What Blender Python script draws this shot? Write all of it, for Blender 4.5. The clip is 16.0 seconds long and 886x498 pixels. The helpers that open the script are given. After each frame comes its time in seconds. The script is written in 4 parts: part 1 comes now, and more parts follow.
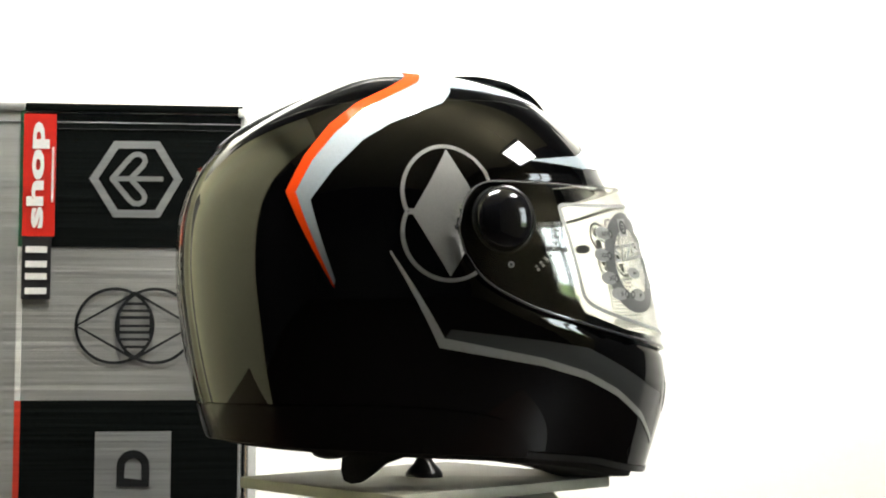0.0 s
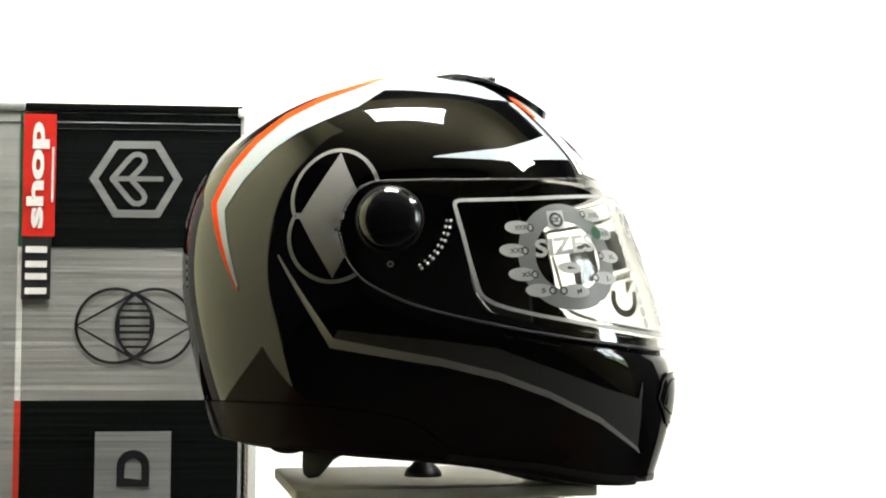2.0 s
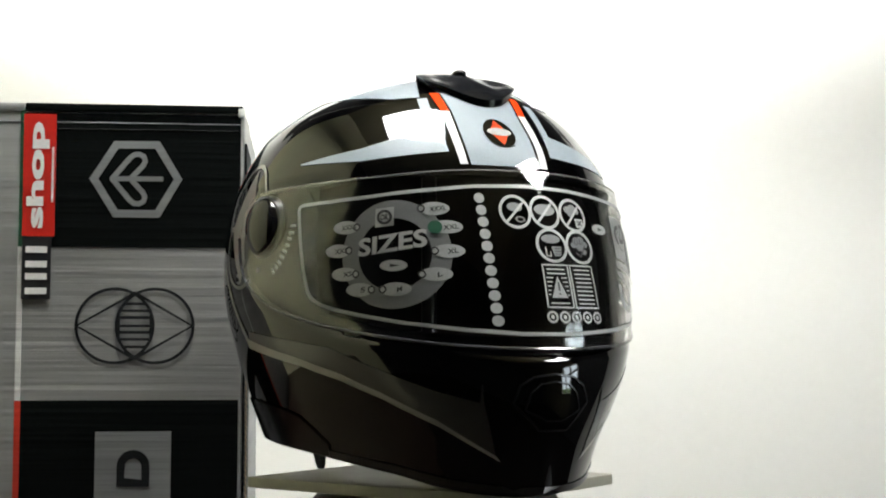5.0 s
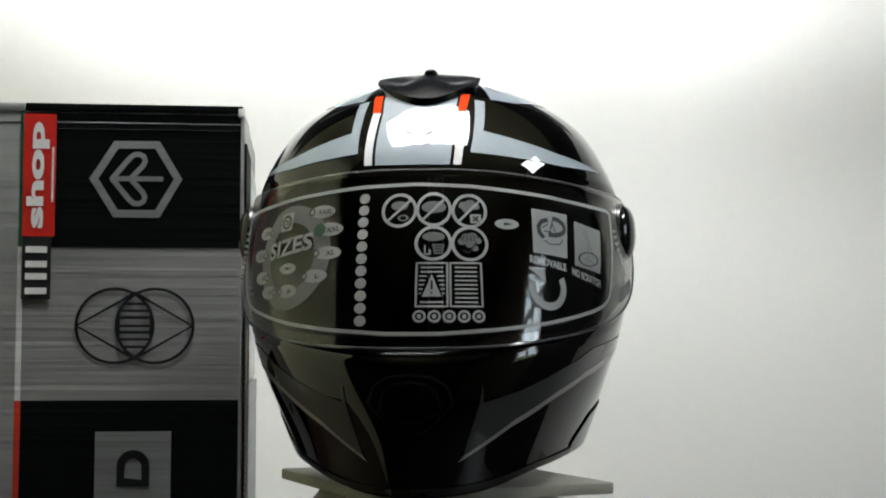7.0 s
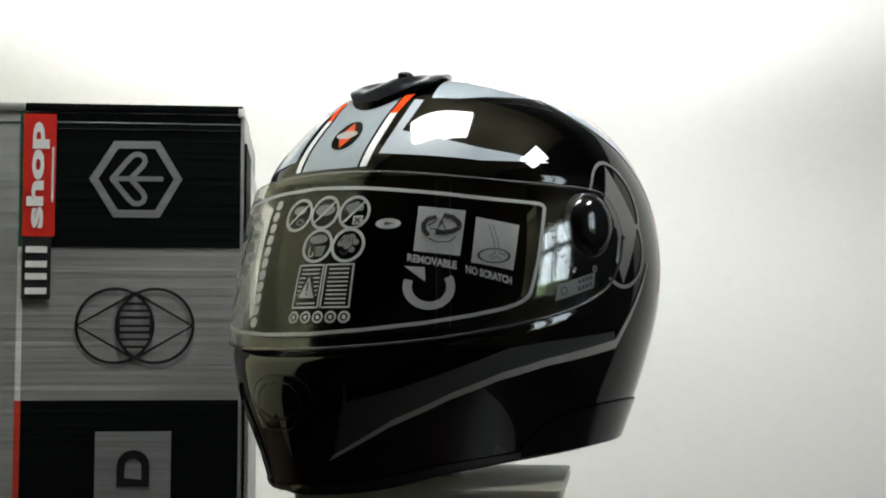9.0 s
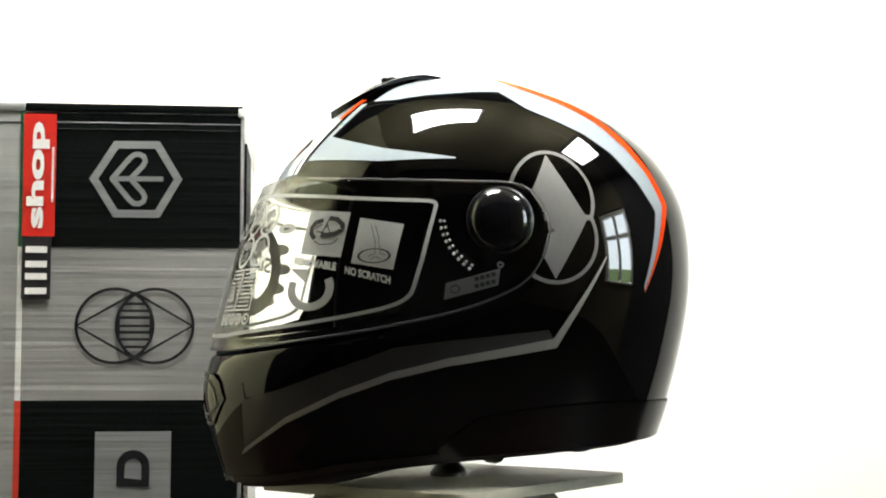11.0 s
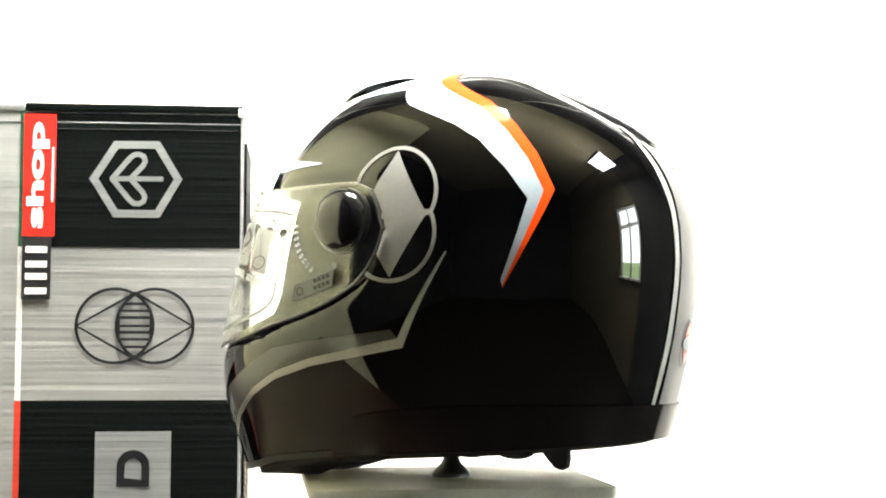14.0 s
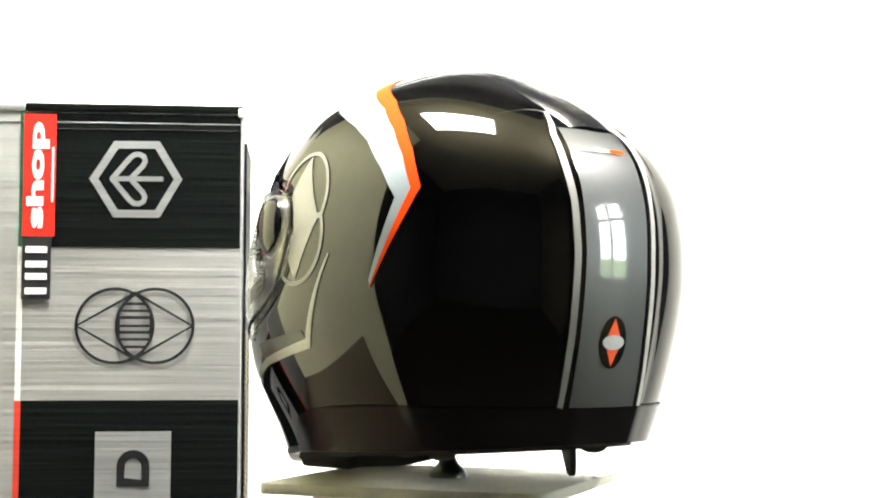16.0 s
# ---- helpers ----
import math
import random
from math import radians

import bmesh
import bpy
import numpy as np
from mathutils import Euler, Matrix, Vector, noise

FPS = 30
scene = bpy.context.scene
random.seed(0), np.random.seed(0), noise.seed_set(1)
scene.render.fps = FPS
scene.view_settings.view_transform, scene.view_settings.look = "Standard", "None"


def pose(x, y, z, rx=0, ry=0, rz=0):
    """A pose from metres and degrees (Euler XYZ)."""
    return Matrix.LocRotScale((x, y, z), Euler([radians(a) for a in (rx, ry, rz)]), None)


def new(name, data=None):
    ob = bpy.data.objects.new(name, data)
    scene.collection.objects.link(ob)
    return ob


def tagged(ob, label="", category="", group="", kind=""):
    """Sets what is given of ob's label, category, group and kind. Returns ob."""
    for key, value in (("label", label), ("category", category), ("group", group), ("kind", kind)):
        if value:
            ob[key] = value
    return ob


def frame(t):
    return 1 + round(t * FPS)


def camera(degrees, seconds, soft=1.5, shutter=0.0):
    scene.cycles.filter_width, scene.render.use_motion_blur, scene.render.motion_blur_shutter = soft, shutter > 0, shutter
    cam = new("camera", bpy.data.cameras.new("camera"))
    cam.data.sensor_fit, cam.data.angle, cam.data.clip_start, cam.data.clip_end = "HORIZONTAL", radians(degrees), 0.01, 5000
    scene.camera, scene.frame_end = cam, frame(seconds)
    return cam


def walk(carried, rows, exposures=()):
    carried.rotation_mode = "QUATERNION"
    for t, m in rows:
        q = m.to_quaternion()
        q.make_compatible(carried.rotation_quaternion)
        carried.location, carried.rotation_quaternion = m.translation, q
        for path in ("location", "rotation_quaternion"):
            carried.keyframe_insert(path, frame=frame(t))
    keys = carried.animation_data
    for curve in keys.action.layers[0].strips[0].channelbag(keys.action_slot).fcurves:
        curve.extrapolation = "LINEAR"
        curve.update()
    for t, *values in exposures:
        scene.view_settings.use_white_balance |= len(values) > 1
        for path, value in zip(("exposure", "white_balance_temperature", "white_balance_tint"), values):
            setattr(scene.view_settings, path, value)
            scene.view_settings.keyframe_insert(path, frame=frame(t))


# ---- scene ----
cam = camera(35.6, 16.0, soft=2.0)
BASE = 0.165                                   # helmet space lies this far above the table top
eye = pose(0, -1.0, BASE + 0.0088, 94.215, 0, -0.297)
walk(cam, [(0.0, eye), (16.0, eye)],
     exposures=[(0.0, 0.65, 6500, 10), (1.0, 0.75, 6500, 10), (2.0, 0.88, 6500, 10), (3.0, 0.92, 6500, 10), (4.0, 0.6, 6450, 10), (6.3, -0.63, 6040, 10), (8.5, -0.6, 6040, 10), (9.2, -0.35, 6130, 10), (11.3, 0.85, 6450, 10), (12.5, 1.55, 6500, 10), (14.0, 1.92, 6500, 10), (16.0, 1.9, 6500, 10)])

# ---- light ----
world = bpy.data.worlds.new("world")
scene.world = world
world.use_nodes = True
world.node_tree.nodes["Background"].inputs[0].default_value = (0.75, 0.85, 1.0, 1)
world.node_tree.nodes["Background"].inputs[1].default_value = 0.05
LAMP = 69.0                                     # glow of the ceiling panels and of the added wall strip
DAY = 10.0                                       # glow of the sky behind the window


# ---- materials ----
def shader(name, colour, rough=0.5, metal=0.0, coat=0.0, grain=0.0, grain_size=200.0, bump=0.0, bump_size=400.0, spot=0.0, spot_size=12.0, ior=1.5):
    mat = bpy.data.materials.new(name)
    mat.use_nodes = True
    nt = mat.node_tree
    b = nt.nodes["Principled BSDF"]
    b.inputs["Roughness"].default_value = rough
    b.inputs["Metallic"].default_value = metal
    b.inputs["Coat Weight"].default_value = coat
    b.inputs["Coat Roughness"].default_value = 0.02
    b.inputs["IOR"].default_value = ior
    b.inputs["Base Color"].default_value = (*colour, 1)
    tc = nt.nodes.new("ShaderNodeTexCoord")
    if grain or spot:
        last = None
        for amount, size, detail in ((grain, grain_size, 4), (spot, spot_size, 6)):
            if not amount:
                continue
            n = nt.nodes.new("ShaderNodeTexNoise")
            n.inputs["Scale"].default_value = size
            n.inputs["Detail"].default_value = detail
            nt.links.new(tc.outputs["Object"], n.inputs["Vector"])
            mr = nt.nodes.new("ShaderNodeMapRange")
            mr.inputs[1].default_value, mr.inputs[2].default_value = 0.3, 0.7
            mr.inputs[3].default_value, mr.inputs[4].default_value = 1 - amount, 1 + amount
            nt.links.new(n.outputs[0], mr.inputs[0])
            mx = nt.nodes.new("ShaderNodeVectorMath")
            mx.operation = "SCALE"
            if last is None:
                mx.inputs[0].default_value = colour
            else:
                nt.links.new(last, mx.inputs[0])
            nt.links.new(mr.outputs[0], mx.inputs["Scale"])
            last = mx.outputs[0]
        nt.links.new(last, b.inputs["Base Color"])
    if bump:
        n = nt.nodes.new("ShaderNodeTexNoise")
        n.inputs["Scale"].default_value = bump_size
        n.inputs["Detail"].default_value = 3
        nt.links.new(tc.outputs["Object"], n.inputs["Vector"])
        bp = nt.nodes.new("ShaderNodeBump")
        bp.inputs["Strength"].default_value = bump
        bp.inputs["Distance"].default_value = 0.001
        nt.links.new(n.outputs[0], bp.inputs["Height"])
        nt.links.new(bp.outputs[0], b.inputs["Normal"])
    return mat


def glowing(name, colour, strength):
    mat = bpy.data.materials.new(name)
    mat.use_nodes = True
    b = mat.node_tree.nodes["Principled BSDF"]
    b.inputs["Base Color"].default_value = (*colour, 1)
    b.inputs["Emission Color"].default_value = (*colour, 1)
    b.inputs["Emission Strength"].default_value = strength
    return mat


def clear_plastic(name, tint, gloss_ior, milky=0.0):
    mat = bpy.data.materials.new(name)
    mat.use_nodes = True
    nt = mat.node_tree
    nt.nodes.remove(nt.nodes["Principled BSDF"])
    out = nt.nodes["Material Output"]
    tr = nt.nodes.new("ShaderNodeBsdfTransparent")
    tr.inputs[0].default_value = (*tint, 1)
    gl = nt.nodes.new("ShaderNodeBsdfGlossy")
    gl.inputs["Roughness"].default_value = 0.015
    lw = nt.nodes.new("ShaderNodeLayerWeight")
    lw.inputs[0].default_value = 0.5
    pw = nt.nodes.new("ShaderNodeMath")
    pw.operation = "POWER"
    pw.inputs[1].default_value = 5.0
    nt.links.new(lw.outputs["Facing"], pw.inputs[0])
    base = ((gloss_ior - 1) / (gloss_ior + 1)) ** 2
    fr = nt.nodes.new("ShaderNodeMapRange")
    fr.inputs[3].default_value, fr.inputs[4].default_value = base, 1.0
    nt.links.new(pw.outputs[0], fr.inputs[0])
    mx = nt.nodes.new("ShaderNodeMixShader")
    nt.links.new(fr.outputs[0], mx.inputs[0])
    nt.links.new(tr.outputs[0], mx.inputs[1])
    nt.links.new(gl.outputs[0], mx.inputs[2])
    last = mx.outputs[0]
    if milky:
        df = nt.nodes.new("ShaderNodeBsdfDiffuse")
        df.inputs[0].default_value = (0.8, 0.8, 0.78, 1)
        m2 = nt.nodes.new("ShaderNodeMixShader")
        m2.inputs[0].default_value = milky
        nt.links.new(last, m2.inputs[1])
        nt.links.new(df.outputs[0], m2.inputs[2])
        last = m2.outputs[0]
    nt.links.new(last, out.inputs["Surface"])
    return mat


def card_material(name, colour, metal=0.0, rough=0.45, ior=1.5):
    """Printed corrugated card: level flutes that show as fine streaks and ripples."""
    mat = shader(name, colour, rough=rough, metal=metal, ior=ior)
    nt = mat.node_tree
    b = nt.nodes["Principled BSDF"]
    tc = nt.nodes.new("ShaderNodeTexCoord")
    mp = nt.nodes.new("ShaderNodeMapping")
    mp.inputs["Scale"].default_value = (3.0, 3.0, 130.0)
    nt.links.new(tc.outputs["Object"], mp.inputs[0])
    n = nt.nodes.new("ShaderNodeTexNoise")
    n.inputs["Scale"].default_value = 1.0
    n.inputs["Detail"].default_value = 5
    nt.links.new(mp.outputs[0], n.inputs["Vector"])
    n2 = nt.nodes.new("ShaderNodeTexNoise")
    n2.inputs["Scale"].default_value = 9.0
    n2.inputs["Detail"].default_value = 5
    nt.links.new(tc.outputs["Object"], n2.inputs["Vector"])
    ad = nt.nodes.new("ShaderNodeMath")
    nt.links.new(n.outputs[0], ad.inputs[0])
    nt.links.new(n2.outputs[0], ad.inputs[1])
    mr = nt.nodes.new("ShaderNodeMapRange")
    mr.inputs[1].default_value, mr.inputs[2].default_value = 0.7, 1.3
    mr.inputs[3].default_value, mr.inputs[4].default_value = 0.78, 1.22
    nt.links.new(ad.outputs[0], mr.inputs[0])
    mx = nt.nodes.new("ShaderNodeVectorMath")
    mx.operation = "SCALE"
    mx.inputs[0].default_value = colour
    nt.links.new(mr.outputs[0], mx.inputs["Scale"])
    nt.links.new(mx.outputs[0], b.inputs["Base Color"])
    bp = nt.nodes.new("ShaderNodeBump")
    bp.inputs["Strength"].default_value = 0.5
    bp.inputs["Distance"].default_value = 0.002
    nt.links.new(n.outputs[0], bp.inputs["Height"])
    nt.links.new(bp.outputs[0], b.inputs["Normal"])
    return mat


GLOSS_BLACK = shader("gloss black lacquer", (0.0005, 0.0005, 0.0006), rough=0.03, spot=0.15, spot_size=30, ior=1.5)
SOFT_BLACK = shader("black padding", (0.012, 0.012, 0.012), rough=0.9, grain=0.3, grain_size=900, bump=0.6, bump_size=900)
BLACK_PLASTIC = shader("black plastic", (0.006, 0.006, 0.006), rough=0.28, grain=0.2, grain_size=300, bump=0.05)
KNOB_BLACK = shader("smooth black plastic", (0.005, 0.005, 0.006), rough=0.1, grain=0.2, grain_size=300)
GREY_PAINT = shader("silver grey lacquer", (0.215, 0.253, 0.282), rough=0.55, coat=1.0, grain=0.12, grain_size=1500, spot=0.05)
DARK_GREY = shader("dark grey lacquer", (0.0180, 0.0186, 0.0180), rough=0.55, coat=1.0, grain=0.12, grain_size=1500, spot=0.05)
MID_GREY = shader("grey lacquer", (0.125, 0.122, 0.113), rough=0.55, coat=1.0, grain=0.12, grain_size=1500, spot=0.05)
LINE_GREY = shader("pale grey lacquer", (0.2730, 0.2665, 0.2470), rough=0.55, coat=1.0, grain=0.12, grain_size=1500, spot=0.05)
SATIN_BLACK = shader("satin black plastic", (0.003, 0.0034, 0.0046), rough=0.2, grain=0.15, grain_size=400, ior=1.36)
TRIM_BLACK = shader("black trim plastic", (0.0022, 0.0020, 0.0019), rough=0.16, grain=0.2, grain_size=300, ior=1.42)
REAR_GREY = shader("deep grey lacquer", (0.022, 0.024, 0.023), rough=0.45, coat=1.0, grain=0.12, grain_size=1500, spot=0.05)
WHITE_PAINT = shader("white lacquer", (0.60, 0.61, 0.60), rough=0.55, coat=1.0, grain=0.04, grain_size=900, spot=0.04)
ORANGE = shader("orange lacquer", (0.60, 0.042, 0.0003), rough=0.8, ior=1.15, coat=0.05, grain=0.05, grain_size=900, spot=0.05)
EDGE_GLOSS = shader("polished visor rim", (0.030, 0.031, 0.034), rough=0.14, grain=0.1, grain_size=500, ior=1.7)
VISOR = clear_plastic("clear visor", (0.96, 0.96, 0.94), 1.5)
PRINT = shader("pale grey print", (0.28, 0.285, 0.275), rough=0.4, grain=0.08, grain_size=800)
PRINT_DIM = shader("grey print", (0.115, 0.118, 0.115), rough=0.4, grain=0.08, grain_size=800)
EMBLEM_ORANGE = shader("glossy orange enamel", (0.55, 0.045, 0.001), rough=0.3, coat=1.0, grain=0.05, grain_size=900)
PRINT_DARK = shader("dark print", (0.010, 0.010, 0.010), rough=0.4, grain=0.1, grain_size=800)
GREEN = shader("green print", (0.004, 0.055, 0.026), rough=0.4, grain=0.1, grain_size=800)
GREEN_FLAG = shader("flag green", (0.02, 0.2, 0.06), rough=0.3, grain=0.1, grain_size=800)
CARD_BLACK = card_material("black printed card", (0.0034, 0.0044, 0.0042), rough=0.6, ior=1.1)
CARD_SILVER = card_material("silver printed card", (0.245, 0.245, 0.238), metal=0.25, rough=0.42)
CARD_MARK = card_material("grey printed mark", (0.205, 0.212, 0.212), metal=0.2, rough=0.42)
CARD_INK = card_material("dark printed mark", (0.011, 0.012, 0.013), rough=0.5, ior=1.2)
CARD_RED = card_material("red printed card", (0.42, 0.03, 0.015))
CARD_WHITE = card_material("white printed card", (0.55, 0.55, 0.53))
CARD_GREEN = card_material("green printed card", (0.02, 0.09, 0.045))
CARD_RAW = card_material("raw brown card", (0.28, 0.22, 0.14), rough=0.8)
STICKER_RED = shader("red sticker", (0.46, 0.020, 0.013), rough=0.3, grain=0.05, grain_size=300, spot=0.06)
STICKER_BLACK = shader("black sticker", (0.015, 0.015, 0.016), rough=0.3, grain=0.2, grain_size=300)
STICKER_WHITE = shader("white sticker print", (0.62, 0.62, 0.61), rough=0.35, grain=0.04, grain_size=300)
BOARD_PAINT = shader("cream laminate", (0.34, 0.33, 0.265), rough=0.5, grain=0.04, grain_size=300, spot=0.08, spot_size=25, bump=0.08, bump_size=200)
BASE_PAINT = shader("off-white plastic", (0.45, 0.43, 0.37), rough=0.5, grain=0.04, grain_size=300, spot=0.08)
WALL_PAINT = shader("off-white wall paint", (0.56, 0.556, 0.525), rough=0.85, grain=0.012, grain_size=60, spot=0.03, spot_size=1.2, bump=0.2, bump_size=150)
CREAM_WALL = shader("cream wall paint", (0.585, 0.57, 0.375), rough=0.8, grain=0.02, grain_size=60, spot=0.05, spot_size=2.0, bump=0.2, bump_size=150)
# Room walls darkened in the colour so the lacquer reflects a dim room.
ROOM_DARK = shader("grey room walls, dimness in colour", (0.022, 0.023, 0.024), rough=0.85, grain=0.03, grain_size=60, spot=0.2, spot_size=2.0, bump=0.2, bump_size=150)
CEILING_PAINT = shader("ceiling paint", (0.27, 0.245, 0.155), rough=0.9, grain=0.03, grain_size=60, spot=0.05, spot_size=2.0)
# Cream wall paint darkened: the backlit wall's shade is put in the colour.
SIDE_SHADE = shader("cream wall, shade in colour", (0.10, 0.09, 0.055), rough=0.85, grain=0.03, grain_size=60, spot=0.2, spot_size=2.0, bump=0.2, bump_size=150)
FLOOR_WOOD = shader("dark floor", (0.010, 0.007, 0.006), rough=0.5, grain=0.25, grain_size=40, spot=0.25, spot_size=5)
TABLE_WOOD = shader("dark brown wood", (0.013, 0.0052, 0.0026), rough=0.4, grain=0.3, grain_size=60, spot=0.2, spot_size=9, bump=0.1)
FRAME_WHITE = shader("white window paint", (0.75, 0.74, 0.7), rough=0.5, grain=0.03, grain_size=200, spot=0.05)
LIGHT_PANEL = glowing("lit panel and fill strip", (1.0, 0.98, 0.93), LAMP)
SKY = glowing("daylight outside", (0.86, 0.95, 1.0), DAY)
TREES = glowing("sunlit trees outside", (0.30, 0.42, 0.20), DAY * 0.35)


# ---- mesh helpers ----
def mesh_from(name, verts, faces, mat, smooth_faces=False):
    me = bpy.data.meshes.new(name)
    me.from_pydata([tuple(v) for v in verts], [], faces)
    me.validate()
    bm = bmesh.new()
    bm.from_mesh(me)
    bmesh.ops.recalc_face_normals(bm, faces=bm.faces)
    if smooth_faces:
        soften(bm)
    bm.to_mesh(me)
    bm.free()
    me.materials.append(mat)
    return me


def soften(bm, angle=0.6):
    for fc in bm.faces:
        fc.smooth = True
    for e in bm.edges:
        if len(e.link_faces) == 2 and e.calc_face_angle(0) > angle:
            e.smooth = False


def part(name, data, mat, parent, label=""):
    """One mesh object, from a bmesh or a mesh, under a thing or under a part."""
    if isinstance(data, bmesh.types.BMesh):
        me = bpy.data.meshes.new(name)
        data.to_mesh(me)
        data.free()
        me.materials.append(mat)
    else:
        me = data
    ob = new(name, me)
    ob.parent = parent
    return tagged(ob, label)


def block(x0, x1, y0, y1, z0, z1, bevel=0.0, segments=2):
    bm = bmesh.new()
    bmesh.ops.create_cube(bm, size=1)
    for v in bm.verts:
        v.co = Vector(((x0 + x1) / 2 + v.co.x * (x1 - x0), (y0 + y1) / 2 + v.co.y * (y1 - y0), (z0 + z1) / 2 + v.co.z * (z1 - z0)))
    if bevel:
        bmesh.ops.bevel(bm, geom=list(bm.edges), offset=bevel, segments=segments, affect="EDGES", profile=0.5)
        soften(bm)
    return bm


def thing(name, label, category, m=None, group="", kind=""):
    ob = new(name)
    ob.empty_display_size = 0.05
    if m is not None:
        ob.matrix_basis = m
    return tagged(ob, label, category, group, kind)


def lathe(profile, steps=48, axis="z"):
    """Turned form from (radius, height) rows; axis x lays the height along +x."""
    verts, faces = [], []
    for r, h in profile:
        for k in range(steps):
            a = 2 * math.pi * k / steps
            c, s = r * math.cos(a), r * math.sin(a)
            verts.append((c, s, h) if axis == "z" else (h, c, s))
    n = len(profile)
    for i in range(n - 1):
        for k in range(steps):
            l = (k + 1) % steps
            faces.append((i * steps + k, i * steps + l, (i + 1) * steps + l, (i + 1) * steps + k))
    faces.append(tuple(range(steps)))
    faces.append(tuple((n - 1) * steps + k for k in range(steps)))
    return verts, faces


# ---- the room ----
def structure(name, bm, mat, label, category):
    me = bpy.data.meshes.new(name)
    bm.to_mesh(me)
    bm.free()
    me.materials.append(mat)
    return tagged(new(name, me), label, category, kind="structure")


X0, X1, Y0, Y1, ZF, ZC = -1.05, 2.1, -3.2, 1.05, -0.75, BASE + 2.2
ZB = BASE + 0.95                               # the white field of the back wall ends here; above, unseen, it is darkened
ZL = BASE + 1.5                                # the lights hang at this height
structure("wall_back", block(X0 - 0.1, X1 + 0.1, Y1, Y1 + 0.1, ZF, ZB), WALL_PAINT, "plain off-white painted wall behind the box", "wall")
# Unseen dark field, added to give the helmet a black band to reflect.
structure("wall_back_top", block(X0 - 0.1, X1 + 0.1, Y1, Y1 + 0.1, ZB, ZC), ROOM_DARK, "unseen upper back wall, darkened for the helmet's reflections", "wall")
structure("wall_left", block(X0 - 0.1, X0, -0.58, Y1, ZF, ZC), CREAM_WALL, "plain cream painted side wall", "wall")
structure("wall_left_far", block(X0 - 0.75, X0 - 0.65, Y0, -0.58, ZF, ZC), ROOM_DARK, "grey wall of the room, dimness put in its colour", "wall")
structure("wall_left_return", block(X0 - 0.65, X0 - 0.1, -0.58, -0.48, ZF, ZC), ROOM_DARK, "grey return of the wall, dimness put in its colour", "wall")
structure("wall_front", block(X0 - 0.75, X1 + 0.1, Y0 - 0.1, Y0, ZF, ZC), ROOM_DARK, "grey wall behind the camera, dimness put in its colour", "wall")
structure("floor", block(X0 - 0.75, X1 + 0.1, Y0 - 0.1, Y1 + 0.1, ZF - 0.05, ZF), FLOOR_WOOD, "dark floor of the room", "floor")
structure("ceiling", block(X0 - 0.75, X1 + 0.1, Y0 - 0.1, Y1 + 0.1, ZC, ZC + 0.08), CEILING_PAINT, "plain ceiling above the table", "ceiling")
# the wall with the window
WY0, WY1, WZ0, WZ1 = -1.0, -0.35, BASE - 0.1, BASE + 0.92
# Both materials here carry the window wall's shade in their colour.
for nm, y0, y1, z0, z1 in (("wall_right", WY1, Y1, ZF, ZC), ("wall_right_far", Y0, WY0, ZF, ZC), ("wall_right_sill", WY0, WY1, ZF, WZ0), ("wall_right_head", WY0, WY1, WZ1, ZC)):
    structure(nm, block(X1, X1 + 0.1, y0, y1, z0, z1), ROOM_DARK if nm == "wall_right" else SIDE_SHADE, "wall beside the window, shade put in its colour", "wall")


def build_window():
    w = thing("window_1", "white-framed window with daylight outside", "window", kind="structure")
    part("sill", block(X1 - 0.05, X1 + 0.08, WY0, WY1, WZ0, WZ0 + 0.03, 0.004), FRAME_WHITE, w)
    for y in (WY0, (WY0 + WY1) / 2 - 0.03, WY1 - 0.06):
        part("stile", block(X1 + 0.02, X1 + 0.08, y, y + 0.06, WZ0 + 0.03, WZ1 - 0.06, 0.004), FRAME_WHITE, w)
    for z in (WZ1 - 0.06, WZ0 + 0.65):
        part("rail", block(X1 + 0.022, X1 + 0.078, WY0, WY1, z, z + 0.055, 0.004), FRAME_WHITE, w)
    structure("backdrop", block(X1 + 0.4, X1 + 0.42, WY0 - 0.8, WY1 + 0.8, WZ0 - 0.6, WZ1 + 0.6), SKY, "bright daylight outside the window", "backdrop")
    structure("backdrop_trees", block(X1 + 0.36, X1 + 0.38, WY0 - 0.8, WY1 + 0.8, WZ0 - 0.6, WZ0 + 0.22), TREES, "green trees outside the window", "backdrop")


build_window()


def ceiling_light(x0, x1, y0, y1):
    l = thing("ceiling_light", "lit rectangular panel light hung from the ceiling", "lamp", Matrix.Translation(((x0 + x1) / 2, (y0 + y1) / 2, ZL)), "ceiling panel lights")
    w, d = (x1 - x0) / 2, (y1 - y0) / 2
    part("diffuser", block(-w, w, -d, d, -0.03, -0.012, 0.003), LIGHT_PANEL, l)
    for a, b, c, e in ((-w - 0.02, w + 0.02, -d - 0.02, -d), (-w - 0.02, w + 0.02, d, d + 0.02), (-w - 0.02, -w, -d, d), (w, w + 0.02, -d, d)):
        part("rim", block(a, b, c, e, -0.035, 0, 0.002), FRAME_WHITE, l)
    for a, b in ((-w - 0.02, -w * 0.45), (w * 0.45, w + 0.02)):
        part("backplate", block(a, b, -d - 0.02, d + 0.02, 0.001, 0.012, 0.003), FRAME_WHITE, l)
    for x in (-w * 0.8, w * 0.8):
        part("cord", block(x - 0.003, x + 0.003, -0.003, 0.003, 0.012, ZC - ZL), FRAME_WHITE, l)


ceiling_light(-0.38, 0.21, -0.28, 0.14)
ceiling_light(1.15, 1.5, -0.5, -0.02)


